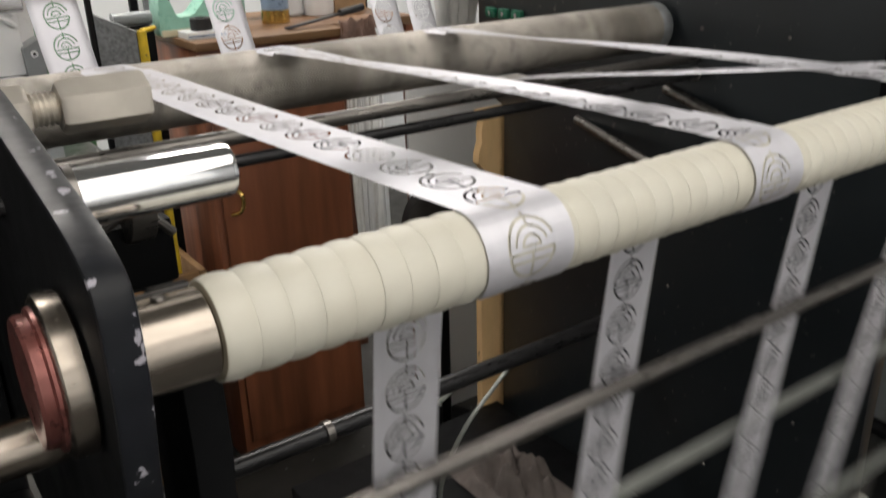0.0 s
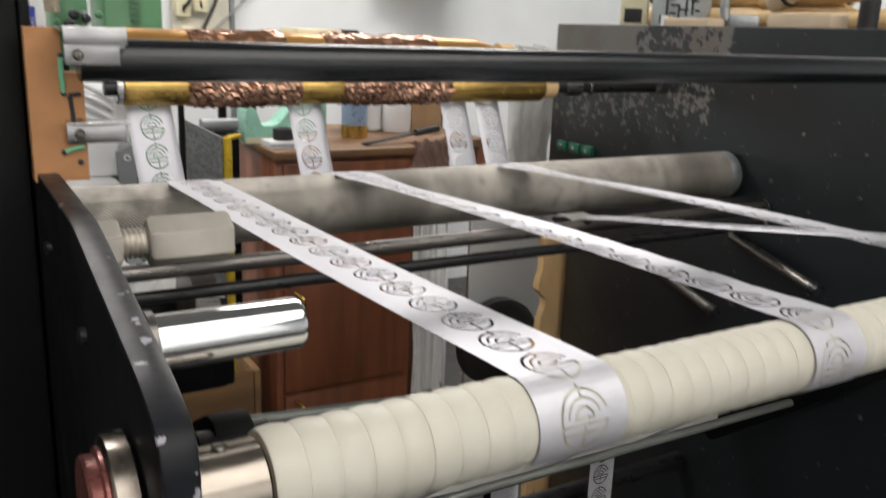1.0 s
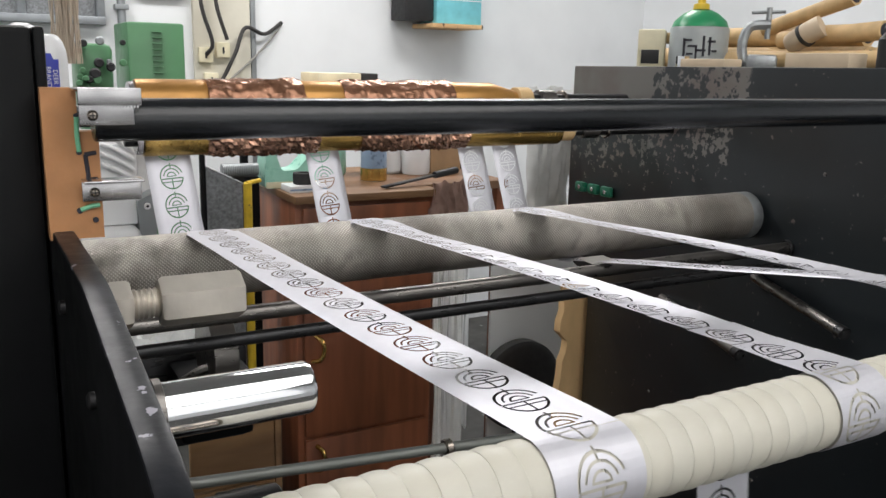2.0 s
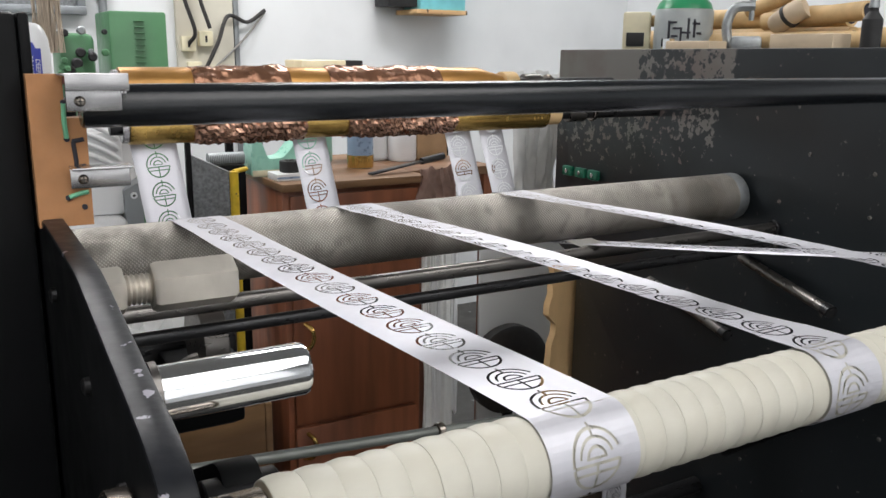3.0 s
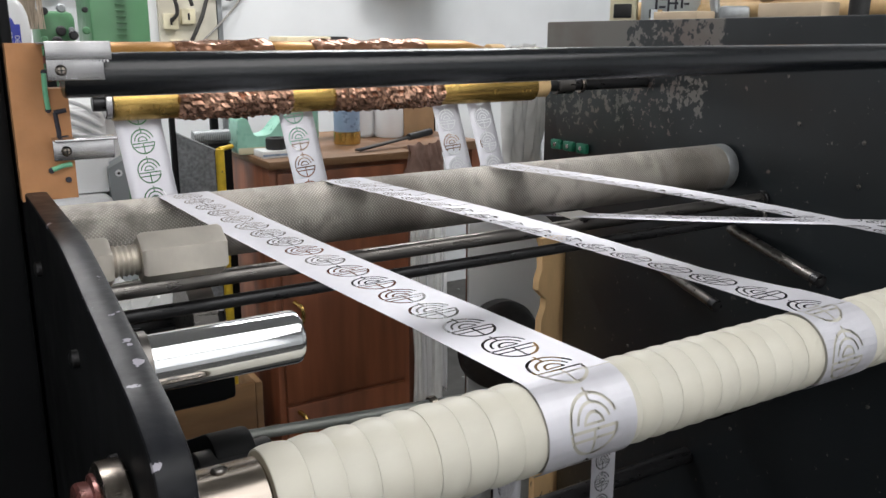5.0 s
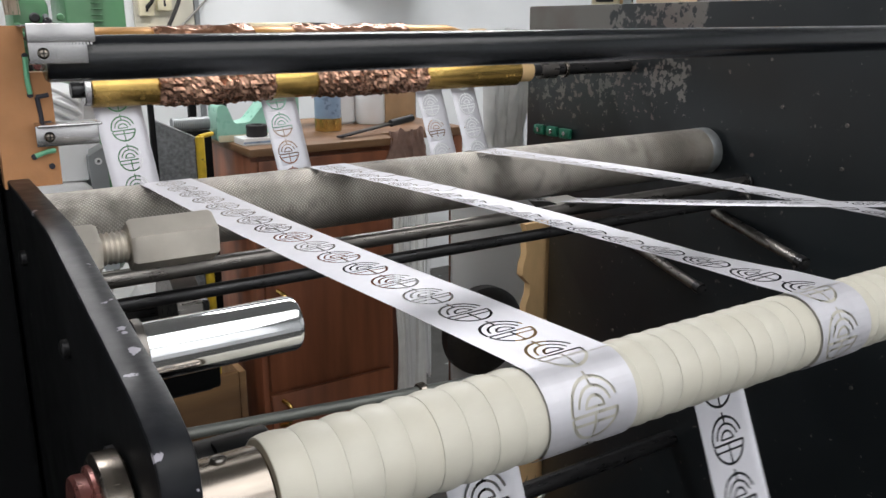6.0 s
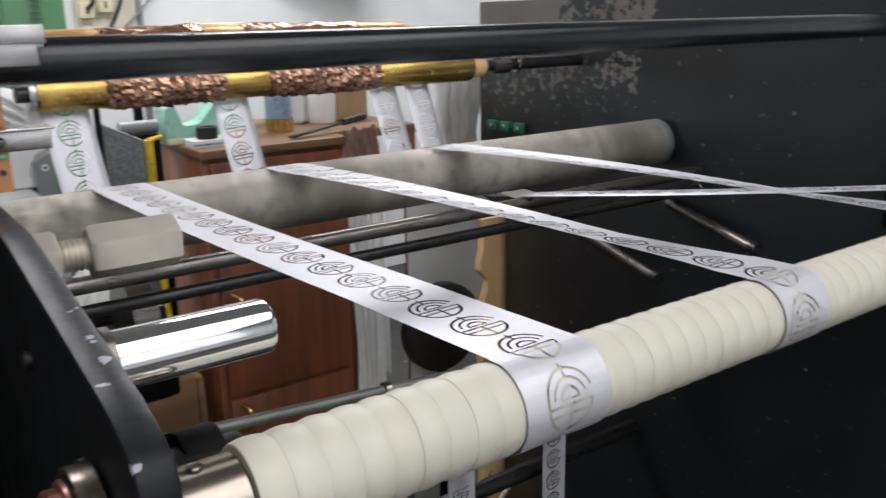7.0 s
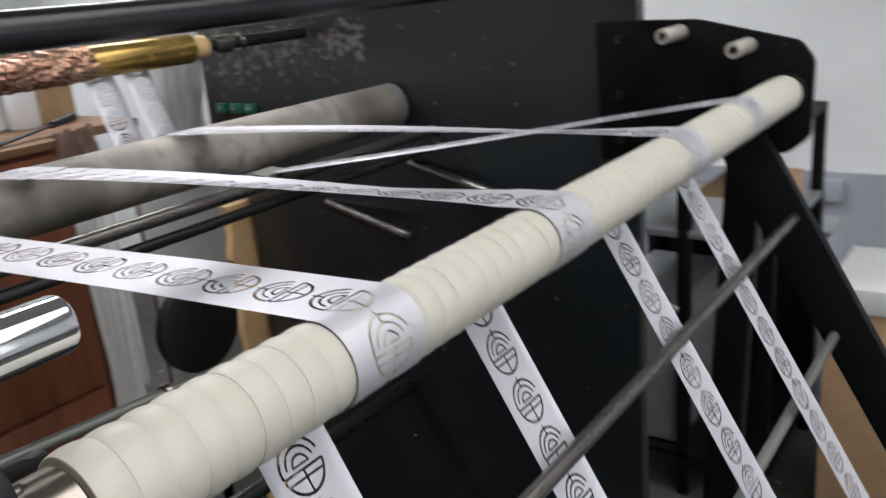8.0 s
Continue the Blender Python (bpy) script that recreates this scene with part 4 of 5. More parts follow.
def on_desk():
    z = DZ
    # tape dispenser
    t = thing("tape_dispenser", "mint green plastic tape dispenser on the cabinet", "tape dispenser", m=pose(0.405, 1.5, z))
    bm = bmesh.new()
    f = bm.faces.new([bm.verts.new((x, -0.03, zz)) for x, zz in rounded([(-0.06, 0), (0.06, 0), (0.06, 0.078), (0.048, 0.078), (0.012, 0.038), (-0.022, 0.036), (-0.036, 0.076), (-0.056, 0.076)], 0.01)])
    r = bmesh.ops.extrude_face_region(bm, geom=[f])
    bmesh.ops.translate(bm, verts=[v for v in r["geom"] if isinstance(v, bmesh.types.BMVert)], vec=(0, 0.06, 0))
    part("body", bm, MINT, t)
    part("base", boxed(-0.058, 0.058, -0.031, 0.031, 0.0, 0.014, 0.002), CREAMPL, t)
    # tape roll on a small box
    t = thing("label_box", "flat white and blue paper box on the cabinet", "box", m=pose(0.413, 1.42, z))
    part("box", boxed(-0.04, 0.04, -0.03, 0.03, 0, 0.014, 0.001), WHITEPL, t)
    part("stripe", boxed(-0.0405, 0.0405, -0.0306, -0.0301, 0.004, 0.008), BLUECAN, t)
    t = thing("tape_roll", "roll of black insulating tape lying on a box", "tape roll", m=pose(0.412, 1.42, z + 0.0145))
    part("roll", lathe([(0, 0.012), (0, 0.02), (0.002, 0.0215), (0.022, 0.0215), (0.024, 0.02), (0.024, 0.012), (0, 0.012)], "z", seg=32), RUBBER, t)
    # spray can
    t = thing("spray_can", "blue and red spray can with a gold base band", "spray can", m=pose(0.62, 1.52, z))
    part("can_body", lathe([(0, 0), (0, 0.029), (0.03, 0.03), (0.165, 0.03), (0.178, 0.024), (0.18, 0)], "z", seg=32), BLUECAN, t)
    part("base_band", lathe([(0.001, 0.0302), (0.001, 0.0306), (0.03, 0.0308), (0.03, 0.0302)], "z", seg=32), GOLD, t)
    part("red_label", boxed(0.012, 0.027, -0.0305, -0.012, 0.11, 0.165, 0.001), RED, t)
    part("cap", lathe([(0.179, 0), (0.179, 0.017), (0.205, 0.016), (0.208, 0)], "z", seg=24), WHITEPL, t)
    for x, y, sx, h, mat, name, label, cat in (
        (0.555, 1.66, 0.05, 0.2, MINT, "green_jar", "pale green plastic jar on the cabinet", "jar"),
        (0.71, 1.66, 0.052, 0.15, WHITEPL, "plastic_jug", "translucent white plastic jug on the cabinet", "jug"),
        (0.77, 1.6, 0.036, 0.16, WHITEPL, "white_canister", "white plastic canister beside the jug", "canister"),
    ):
        t = thing(name, label, cat, m=pose(x, y, z))
        part("body", lathe([(0, 0), (0, sx * 0.92), (0.006, sx), (h * 0.72, sx), (h * 0.88, sx * 0.6), (h * 0.92, sx * 0.36), (h * 0.921, 0)], "z", seg=32), mat, t)
        part("cap", lathe([(h * 0.922, 0), (h * 0.922, sx * 0.42), (h * 1.03, sx * 0.4), (h * 1.035, 0)], "z", seg=24), RED if cat == "jar" else WHITEPL, t)
    t = thing("cardboard_box", "small brown cardboard box on the cabinet", "box", m=pose(0.845, 1.66, z, 0, 0, 12))
    part("carton", boxed(-0.05, 0.05, -0.06, 0.06, 0, 0.11, 0.001), CARD, t)
    part("flap", boxed(-0.05, 0.05, -0.1, -0.061, 0.1, 0.1025, 0.0005), CARD, t)
    t = thing("hand_file", "black hand file lying across the cabinet edge", "file", m=pose(0.665, 1.4, z + 0.012, 0, -6, 14))
    part("blade", boxed(-0.09, 0.06, -0.009, 0.009, 0, 0.004, 0.0008), BLACKSTEEL, t)
    part("grip", tube([(0.061, 0, 0.002), (0.08, 0, 0.002), (0.12, 0, 0.002), (0.13, 0, 0.002)], 0.008, 12), RUBBER, t)
    # second table top that carries the right-hand things
    t = thing("side_table", "plain wooden table beside the cabinet", "table")
    part("tabletop", boxed(0.7, 0.93, 1.42, 1.775, z - 0.02, z - 0.0005, 0.002), WOODTOP, t)
    for x in (0.715, 0.915):
        for y in (1.44, 1.755):
            part("leg", boxed(x - 0.012, x + 0.012, y - 0.012, y + 0.012, FLOOR, z - 0.0205, 0.001), WOOD, t)


on_desk()


def draped(name, label, x0, x1, y, z0, z1, mat, seed, amp=0.012, lean=0.0, cat="cloth"):
    """A hanging sheet with folds and thickness."""
    bm = bmesh.new()
    nx, nz = 26, 22
    g = []
    for i in range(nx + 1):
        col = []
        for j in range(nz + 1):
            u, v = i / nx, j / nz
            x = x0 + (x1 - x0) * u + 0.01 * noise.noise(Vector((u * 3, v * 2, seed)))
            zz = z0 + (z1 - z0) * v + (0.015 * noise.noise(Vector((u * 5, seed, 0))) if j in (0, nz) else 0)
            yy = y + lean * (1 - v) + amp * noise.noise(Vector((u * 6, v * 1.2, seed * 2.1))) + amp * 0.5 * noise.noise(Vector((u * 14, v * 5, seed)))
            col.append((bm.verts.new((x, yy, zz)), bm.verts.new((x, yy + 0.0012, zz))))
        g.append(col)
    for i in range(nx):
        for j in range(nz):
            for k in (0, 1):
                bm.faces.new((g[i][j][k], g[i + 1][j][k], g[i + 1][j + 1][k], g[i][j + 1][k]))
    rim = [(i, 0) for i in range(nx)] + [(nx, j) for j in range(nz)] + [(i, nz) for i in range(nx, 0, -1)] + [(0, j) for j in range(nz, 0, -1)]
    for (a, b), (c, d) in zip(rim, rim[1:] + rim[:1]):
        bm.faces.new((g[a][b][0], g[c][d][0], g[c][d][1], g[a][b][1]))
    return tagged(part(name, bm, mat, smooth=1.0), label, cat)


draped("brown_rag", "brown rag hanging over the table edge", 0.675, 0.765, 1.335, -0.16, -0.07, CLOTH, 2)
draped("plastic_bag", "cloudy clear plastic bag hanging by the panel", 0.83, 0.94, 1.2, -0.17, 0.14, PLASTICBAG, 4, 0.02)
for i, (x0, x1, z0, z1, y) in enumerate(((0.70, 0.722, -0.75, -0.2, 1.36), (0.727, 0.76, -0.7, -0.17, 1.38), (0.755, 0.80, -0.78, -0.2, 1.4), (0.79, 0.83, -0.7, -0.22, 1.42))):
    draped("plastic_strip", "long white plastic strip hanging beside the cabinet", x0, x1, y, z0, z1, (PLASTICBAG, WHITEPL)[i % 2], 11 + i, 0.006, cat="plastic sheet")["group"] = "plastic strips"

# broken plywood post
bm = bmesh.new()
rng = random.Random(8)
edge = [(0.746 + 0.004 * math.sin(i * 0.9) + rng.uniform(-0.003, 0.003) + (0.014 if 5 < i < 8 else 0), -0.205 - 0.02 * i) for i in range(18)]
f = bm.faces.new([bm.verts.new((x, 0.945, z)) for x, z in [(0.85, -0.205)] + edge + [(0.85, -0.56)]])
r = bmesh.ops.extrude_face_region(bm, geom=[f])
bmesh.ops.translate(bm, verts=[v for v in r["geom"] if isinstance(v, bmesh.types.BMVert)], vec=(0, 0.018, 0))
box(bm, 0.745, 0.85, 0.9455, 0.9625, FLOOR, -0.5605)
tagged(part("plywood_board", bm, PLY), "pale plywood offcut with a torn edge, standing on the floor", "board")

# dark chair-like round thing behind the strips
t = thing("fan_guard", "dark round fan standing on the floor", "fan", m=pose(0.845, 1.22, -0.52))
part("disc", lathe([(-0.02, 0), (-0.02, 0.09), (-0.012, 0.103), (0.012, 0.103), (0.02, 0.09), (0.02, 0)], "y", seg=40), RUBBER, t)
part("stem", rod(FLOOR + 0.52, -0.1, 0.012, 0, 0, axis="z"), BLACK, t)
part("foot", lathe([(FLOOR + 0.52, 0), (FLOOR + 0.52, 0.09), (FLOOR + 0.535, 0.085), (FLOOR + 0.54, 0.02)], "z", seg=32), BLACK, t)
t = thing("leaning_board", "scuffed white board leaning beside the machine", "board")
part("board", boxed(0.815, 1.12, 1.3, 1.308, FLOOR, -0.19, 0.001), WALL, t)

# grey mesh panel with its yellow post, left of the cabinet
t = thing("mesh_screen", "grey metal mesh screen with a yellow corner post", "screen")
bm = bmesh.new()
f = bm.faces.new([bm.verts.new(p) for p in ((0.189, 1.336, FLOOR), (0.258, 1.336, FLOOR), (0.258, 1.336, -0.054), (0.189, 1.336, -0.018))])
r = bmesh.ops.extrude_face_region(bm, geom=[f])
bmesh.ops.translate(bm, verts=[v for v in r["geom"] if isinstance(v, bmesh.types.BMVert)], vec=(0, 0.006, 0))
part("panel", bm, MESHGREY, t)
part("top_edge", tube([(0.186, 1.337, -0.0155), (0.26, 1.337, -0.053)], 0.0022, 8), GREYMETAL, t)
part("upright", boxed(0.178, 0.188, 1.333, 1.343, FLOOR, 0.02, 0.001), BLACK, t, "thin black upright")
part("post", rod(FLOOR, -0.051, 0.0085, 0.2685, 1.338, axis="z"), YELLOW, t, "chipped yellow post")
part("brace", tube([(0.268, 1.338, -0.052), (0.3, 1.36, -0.0505)], 0.0045, 8), YELLOW, t)
t = thing("roll_stand", "narrow black stand behind the mesh screen", "stand")
part("stand", boxed(0.262, 0.338, 1.485, 1.515, FLOOR, -0.0605, 0.002), BLACK, t)
t = thing("ribbed_roll", "ribbed grey metal roll lying on the stand", "roll")
part("roll", lathe([(0.262, 0)] + [(0.262 + 0.0019 * i, 0.0128 if i % 2 else 0.0138) for i in range(41)] + [(0.34, 0)], "x", (0, 1.5, -0.046), 28), GREYMETAL, t)

# white moulded plastic part and white casing near the board
t = thing("plastic_housing", "white moulded plastic machine housing on the gearbox", "housing")
part("shell", boxed(-0.075, 0.016, 0.93, 1.12, -0.189, 0.074, 0.012, seg=3), WHITEPL, t)
part("lip", boxed(-0.085, -0.006, 0.885, 0.9295, -0.189, -0.04, 0.012, seg=3), WHITEPL, t)
for i in range(4):
    part("rib", tube(smooth_path([(-0.05, 0.903, 0.083 - 0.013 * i), (-0.035, 0.903, 0.077 - 0.013 * i), (-0.018, 0.903, 0.067 - 0.013 * i), (-0.011, 0.905, 0.061 - 0.013 * i)], 4), 0.003, 8), WHITEPL, t)
part("rib_back", boxed(-0.07, -0.005, 0.909, 0.9295, -0.0395, 0.07, 0.004), WHITEPL, t)
bm = bmesh.new()
f = bm.faces.new([bm.verts.new((x, 0.895, z)) for x, z in rounded([(-0.004, -0.16), (0.016, -0.16), (0.0135, 0.006), (-0.009, -0.006)], 0.002)])
r = bmesh.ops.extrude_face_region(bm, geom=[f])
bmesh.ops.translate(bm, verts=[v for v in r["geom"] if isinstance(v, bmesh.types.BMVert)], vec=(0, 0.034, 0))
bracket = part("bracket", bm, GREYMETAL, t, "pale grey bracket")
part("eyelet", lathe([(0.892, 0.002), (0.892, 0.0042), (0.8948, 0.0046), (0.8948, 0.002)], "y", (0.003, 0, -0.013), 20), WHITEPL, bracket)
# the eyelet's dark inside is a black disc
part("bore_shade", rod(0.8942, 0.8949, 0.0021, 0.003, -0.013, axis="y", seg=14, bevel=0.0002), RUBBER, bracket)

# dark machine parts under the rollers on the left
t = thing("dark_gearbox", "dark greasy gearbox under the rollers", "machine part")
part("casing", boxed(-0.1634, 0.108, 0.8, 1.15, -0.325, -0.19, 0.01), BLACKSTEEL, t)
part("cover", boxed(0.0, 0.09, 0.72, 0.799, -0.285, -0.2, 0.006, m=None), BLACK, t)
part("pulley", rod(0.03, 0.06, 0.05, 0.72, -0.17), DARKSTEEL, t)
part("lever", tube(smooth_path([(0.0, 0.715, -0.2), (0.03, 0.71, -0.185), (0.06, 0.705, -0.19), (0.085, 0.705, -0.215)], 5), 0.006, 8), DARKSTEEL, t)
bm = bmesh.new()
n = 22
grid = [[bm.verts.new((-0.05 + 0.15 * i / n, 0.80 + 0.1 * j / n, -0.186 + max(0, 0.055 * math.sin(math.pi * i / n) * math.sin(math.pi * j / n) * (0.55 + noise.noise(Vector((i * 0.35, j * 0.35, 9))))))) for j in range(n + 1)] for i in range(n + 1)]
for i in range(n):
    for j in range(n):
        bm.faces.new((grid[i][j], grid[i + 1][j], grid[i + 1][j + 1], grid[i][j + 1]))
tagged(part("plastic_sheet", bm, PLASTICBAG, smooth=0.5), "crumpled clear plastic sheet lying on the gearbox", "plastic sheet")
t = thing("wooden_crate", "old wooden crate beside the cabinet", "crate")
part("board", boxed(0.13, 0.3, 1.3, 1.315, -0.66, -0.525, 0.003), CRATEWOOD, t)
part("board", boxed(0.13, 0.3, 1.3, 1.315, -0.85, -0.665, 0.003), CRATEWOOD, t)
part("board", boxed(0.13, 0.3, 1.3, 1.315, FLOOR, -0.855, 0.003), CRATEWOOD, t)
part("side", boxed(0.301, 0.316, 1.3, 1.6, FLOOR, -0.525, 0.003), CRATEWOOD, t)

PLAT = -0.84
# bent wire and rag on the floor under the ribbons
tagged(part("bent_wire", tube(smooth_path([(0.33, 0.7, PLAT + 0.01), (0.38, 0.7, -0.66), (0.49, 0.7, -0.59), (0.6, 0.7, -0.572), (0.612, 0.7, -0.585), (0.585, 0.7, -0.61), (0.52, 0.7, -0.667), (0.47, 0.7, -0.75), (0.46, 0.7, PLAT + 0.005)], 8), 0.004, 8), GREYROD), "bent grey wire standing on the floor", "wire")
bm = bmesh.new()
n = 30
grid = [[bm.verts.new((0.55 + 0.15 * i / n, 0.6 + 0.2 * j / n, PLAT + 0.004 + max(0, 0.085 * math.sin(math.pi * i / n) * math.sin(math.pi * j / n) * (0.7 + 0.9 * noise.noise(Vector((i * 0.28, j * 0.28, 5))))))) for j in range(n + 1)] for i in range(n + 1)]
for i in range(n):
    for j in range(n):
        bm.faces.new((grid[i][j], grid[i + 1][j], grid[i + 1][j + 1], grid[i][j + 1]))
tagged(part("crumpled_rag", bm, PINKRAG, smooth=1.2), "crumpled pinkish grey rag heap on the floor", "rag")

# ---- bottles and yarn by the column ----
tagged(part("bottle_shelf", boxed(-0.3, -0.055, 0.93, 1.12, 0.09, 0.11, 0.002), BLACK), "small black shelf beside the column", "shelf")
for x, y, h, turn in ((-0.126, 1.0, 0.112, -135), (-0.092, 1.05, 0.1, -95)):
    t = thing("plastic_bottle", "white plastic bottle with a blue printed label", "bottle", "white bottles", pose(x, y, 0.1102))
    part("body", lathe([(0, 0), (0, 0.0235), (0.003, 0.025), (h * 0.62, 0.025), (h * 0.78, 0.0235), (h * 0.9, 0.0195), (h * 0.97, 0.0145), (h, 0.009), (h, 0)], "z", seg=32), WHITEPL, t)
    bm = bmesh.new()
    lab = []
    for i in range(9):
        a = radians(turn - 30 + 60 * i / 8)
        lab.append((bm.verts.new((0.0253 * math.cos(a), 0.0253 * math.sin(a), 0.018)), bm.verts.new((0.0253 * math.cos(a), 0.0253 * math.sin(a), 0.066 + (0.008 if 2 < i < 6 else 0)))))
    for a, b in zip(lab, lab[1:]):
        bm.faces.new((a[0], b[0], b[1], a[1]))
    part("label_patch", bm, BLUE, t, "blue label")
    for k, word in enumerate(("DEER", "BRAND")):
        cu = bpy.data.curves.new("lettering", "FONT")
        cu.body, cu.size, cu.align_x, cu.extrude = word, 0.0085, "CENTER", 0.0001
        ob = new("lettering", cu)
        me = bpy.data.meshes.new_from_object(ob.evaluated_get(bpy.context.evaluated_depsgraph_get()))
        bpy.data.objects.remove(ob)
        me.materials.append(WHITEPL)
        lt = new("lettering", me)
        lt.parent = t
        lt.matrix_basis = pose(0, 0, 0, 0, 0, turn + 90) @ pose(0.0065 - 0.0085 * k - 0.0015, -0.0262, 0.042, 90, 0, 0) @ pose(0, 0, 0, 0, 0, -90)
t = thing("yarn_hank", "hank of pale hanging yarn", "yarn")
rng = random.Random(4)
bm = bmesh.new()
for k in range(130):
    a, rr = rng.uniform(0, 6.28), rng.uniform(0, 0.02)
    x, y = -0.058 + rr * math.cos(a), 1.15 + rr * math.sin(a)
    tube([(x * 0.2 - 0.046, y, 0.36), (x, y, 0.33), (x + rng.uniform(-0.004, 0.004), y, 0.26), (x + rng.uniform(-0.006, 0.006), y, 0.17)], 0.0009, 4, bm)
tagged(part("yarn", bm, FIBRE, t), kind="stuff")
part("peg", tube([(-0.04, 1.15, 0.357), (-0.11, 1.15, 0.372), (-0.17, 1.15, 0.372)], 0.005, 8), WOOD, t)
part("peg_stand", boxed(-0.2, -0.165, 1.13, 1.17, FLOOR, 0.385, 0.003), WOOD, t)

# ---- far background ----
t = thing("green_machine_cabinet", "green enamelled machine cabinet with louvred vents", "machine cabinet")
part("casing", boxed(0.25, 0.42, 2.5, 2.75, FLOOR, 0.288, 0.008), MACHINEGREEN, t)
for k in range(14):
    part("louvre", boxed(0.322, 0.352, 2.493, 2.4998, 0.258 - 0.0175 * k, 0.2612 - 0.0175 * k, 0.001), MACHINEGREEN, t)
t = thing("green_winder", "green cast machine head with knobs and spindles", "machine")
part("head", boxed(0.1, 0.2, 2.45, 2.62, 0.03, 0.22, 0.02), MACHINEGREEN, t)
part("column", boxed(0.11, 0.19, 2.5, 2.58, FLOOR, 0.0295, 0.01), MACHINEGREEN, t)
rng = random.Random(12)
for i in range(22):
    x, z, r = rng.uniform(0.095, 0.225), rng.uniform(0.03, 0.235), rng.uniform(0.007, 0.018)
    d = rng.uniform(0.02, 0.07)
    part("knob", lathe([(2.449 - d, 0), (2.449 - d, r * 0.7), (2.453 - d, r), (2.46 - d, r), (2.463 - d, r * 0.5), (2.449, r * 0.5), (2.449, 0)], "y", (x, 0, z), 18), (RUBBER, MACHINEGREEN, BLACKSTEEL, MACHINEGREEN, COPPER, MACHINEGREEN, GREYMETAL)[i % 7], t)

t = thing("electrical_board", "cream electrical board with sockets and cables on the wall", "electrical board")
part("board", boxed(0.63, 0.86, 3.27, 3.299, -0.1, 0.75, 0.003), PALEBOARD, t)
for x, z in ((0.67, 0.2), (0.74, 0.22), (0.69, 0.1), (0.77, 0.08)):
    s = part("socket", boxed(x - 0.028, x + 0.028, 3.245, 3.2695, z - 0.03, z + 0.03, 0.004), CREAMPL, t)
    # a black bar gives the shade of the plug opening
    part("slot", boxed(x - 0.004, x + 0.004, 3.2435, 3.245, z - 0.014, z + 0.012), RUBBER, s)
for pts in (((0.66, 3.25, 0.6), (0.65, 3.22, 0.4), (0.69, 3.22, 0.25), (0.67, 3.24, 0.2)), ((0.7, 3.25, 0.6), (0.71, 3.22, 0.4), (0.75, 3.22, 0.26))):
    part("lead", tube(smooth_path(pts), 0.008, 8), CABLE, t)
cab = tagged(part("wall_cable", tube(smooth_path([(0.6, 3.25, 0.0), (0.7, 3.24, 0.06), (0.78, 3.23, 0.2), (0.83, 3.24, 0.31), (0.92, 3.27, 0.29), (1.0, 3.285, 0.34)], 8), 0.008, 8), CABLE), "thick dark cable looped along the wall", "cable")
tagged(part("wall_cable", tube(smooth_path([(0.62, 3.25, -0.02), (0.76, 3.24, 0.1), (0.9, 3.27, 0.22), (1.0, 3.29, 0.33)], 8), 0.0045, 8), CABLEGREY), "thin grey cable along the wall", "cable")
tagged(part("wall_edge_strip", boxed(0.865, 0.885, 3.275, 3.299, -0.4, 1.0, 0.002), GREYMETAL), "narrow grey metal strip up the wall", "strip")
t = thing("wall_box", "cyan and black box on a small wall bracket", "wall box")
part("cyan_case", boxed(1.65, 1.88, 3.12, 3.28, 0.36, 0.7, 0.004), CYAN, t)
part("black_case", boxed(1.505, 1.646, 3.14, 3.28, 0.37, 0.7, 0.004), RUBBER, t)
part("bracket", boxed(1.62, 1.88, 3.1, 3.299, 0.34, 0.3595, 0.003), PLY, t)
part("seam", boxed(1.65, 1.88, 3.1185, 3.1199, 0.46, 0.464), WHITEPL, t)

# steel window on the far wall
t = tagged(thing("window_1", "grey steel framed window high on the wall", "window"), kind="structure")
part("window_sill", boxed(-0.62, 0.3, 3.25, 3.299, 0.30, 0.33, 0.003), GLASSY, t)
for x in (-0.62, -0.3, 0.0, 0.27):
    part("mullion", boxed(x, x + 0.03, 3.262, 3.299, 0.3305, 1.2, 0.002), GLASSY, t)
for x in (-0.589, -0.269, 0.031):
    part("pane", boxed(x, x + (0.288 if x < 0 else 0.238), 3.285, 3.2985, 0.331, 1.2), MESHGREY, t)
t = thing("wall_pipe", "grey pipe running up the wall by the window", "pipe")
part("pipe", rod(-0.3, 1.1, 0.016, 0.36, 3.27, axis="z", seg=16), GREYMETAL, t)
part("clamp", boxed(0.335, 0.385, 3.25, 3.299, 0.36, 0.38, 0.002), GREYMETAL, t)
t = thing("file_rail", "dark metal rail screwed to the wall", "rail")
part("rail", boxed(0.42, 0.6, 3.27, 3.299, 0.415, 0.435, 0.003), DARKSTEEL, t)

t = thing("carton", "flat tan carton lying behind the foil", "carton", m=pose(0.9, 2.4, 0.098))
part("box", boxed(-0.11, 0.04, -0.08, 0.08, 0, 0.05, 0.003), CREAMPL, t)
part("end_block", boxed(0.0405, 0.1, -0.08, 0.08, 0, 0.05, 0.003), RUBBER, t)
t = thing("work_shelf", "dark steel work shelf against the wall", "shelf")
part("board", boxed(0.6, 1.3, 2.25, 2.6, 0.078, 0.0975, 0.003), CARD, t)
for x in (0.62, 1.28):
    for y in (2.27, 2.58):
        part("leg", boxed(x - 0.012, x + 0.012, y - 0.012, y + 0.012, FLOOR, 0.0775, 0.001), BLACK, t)


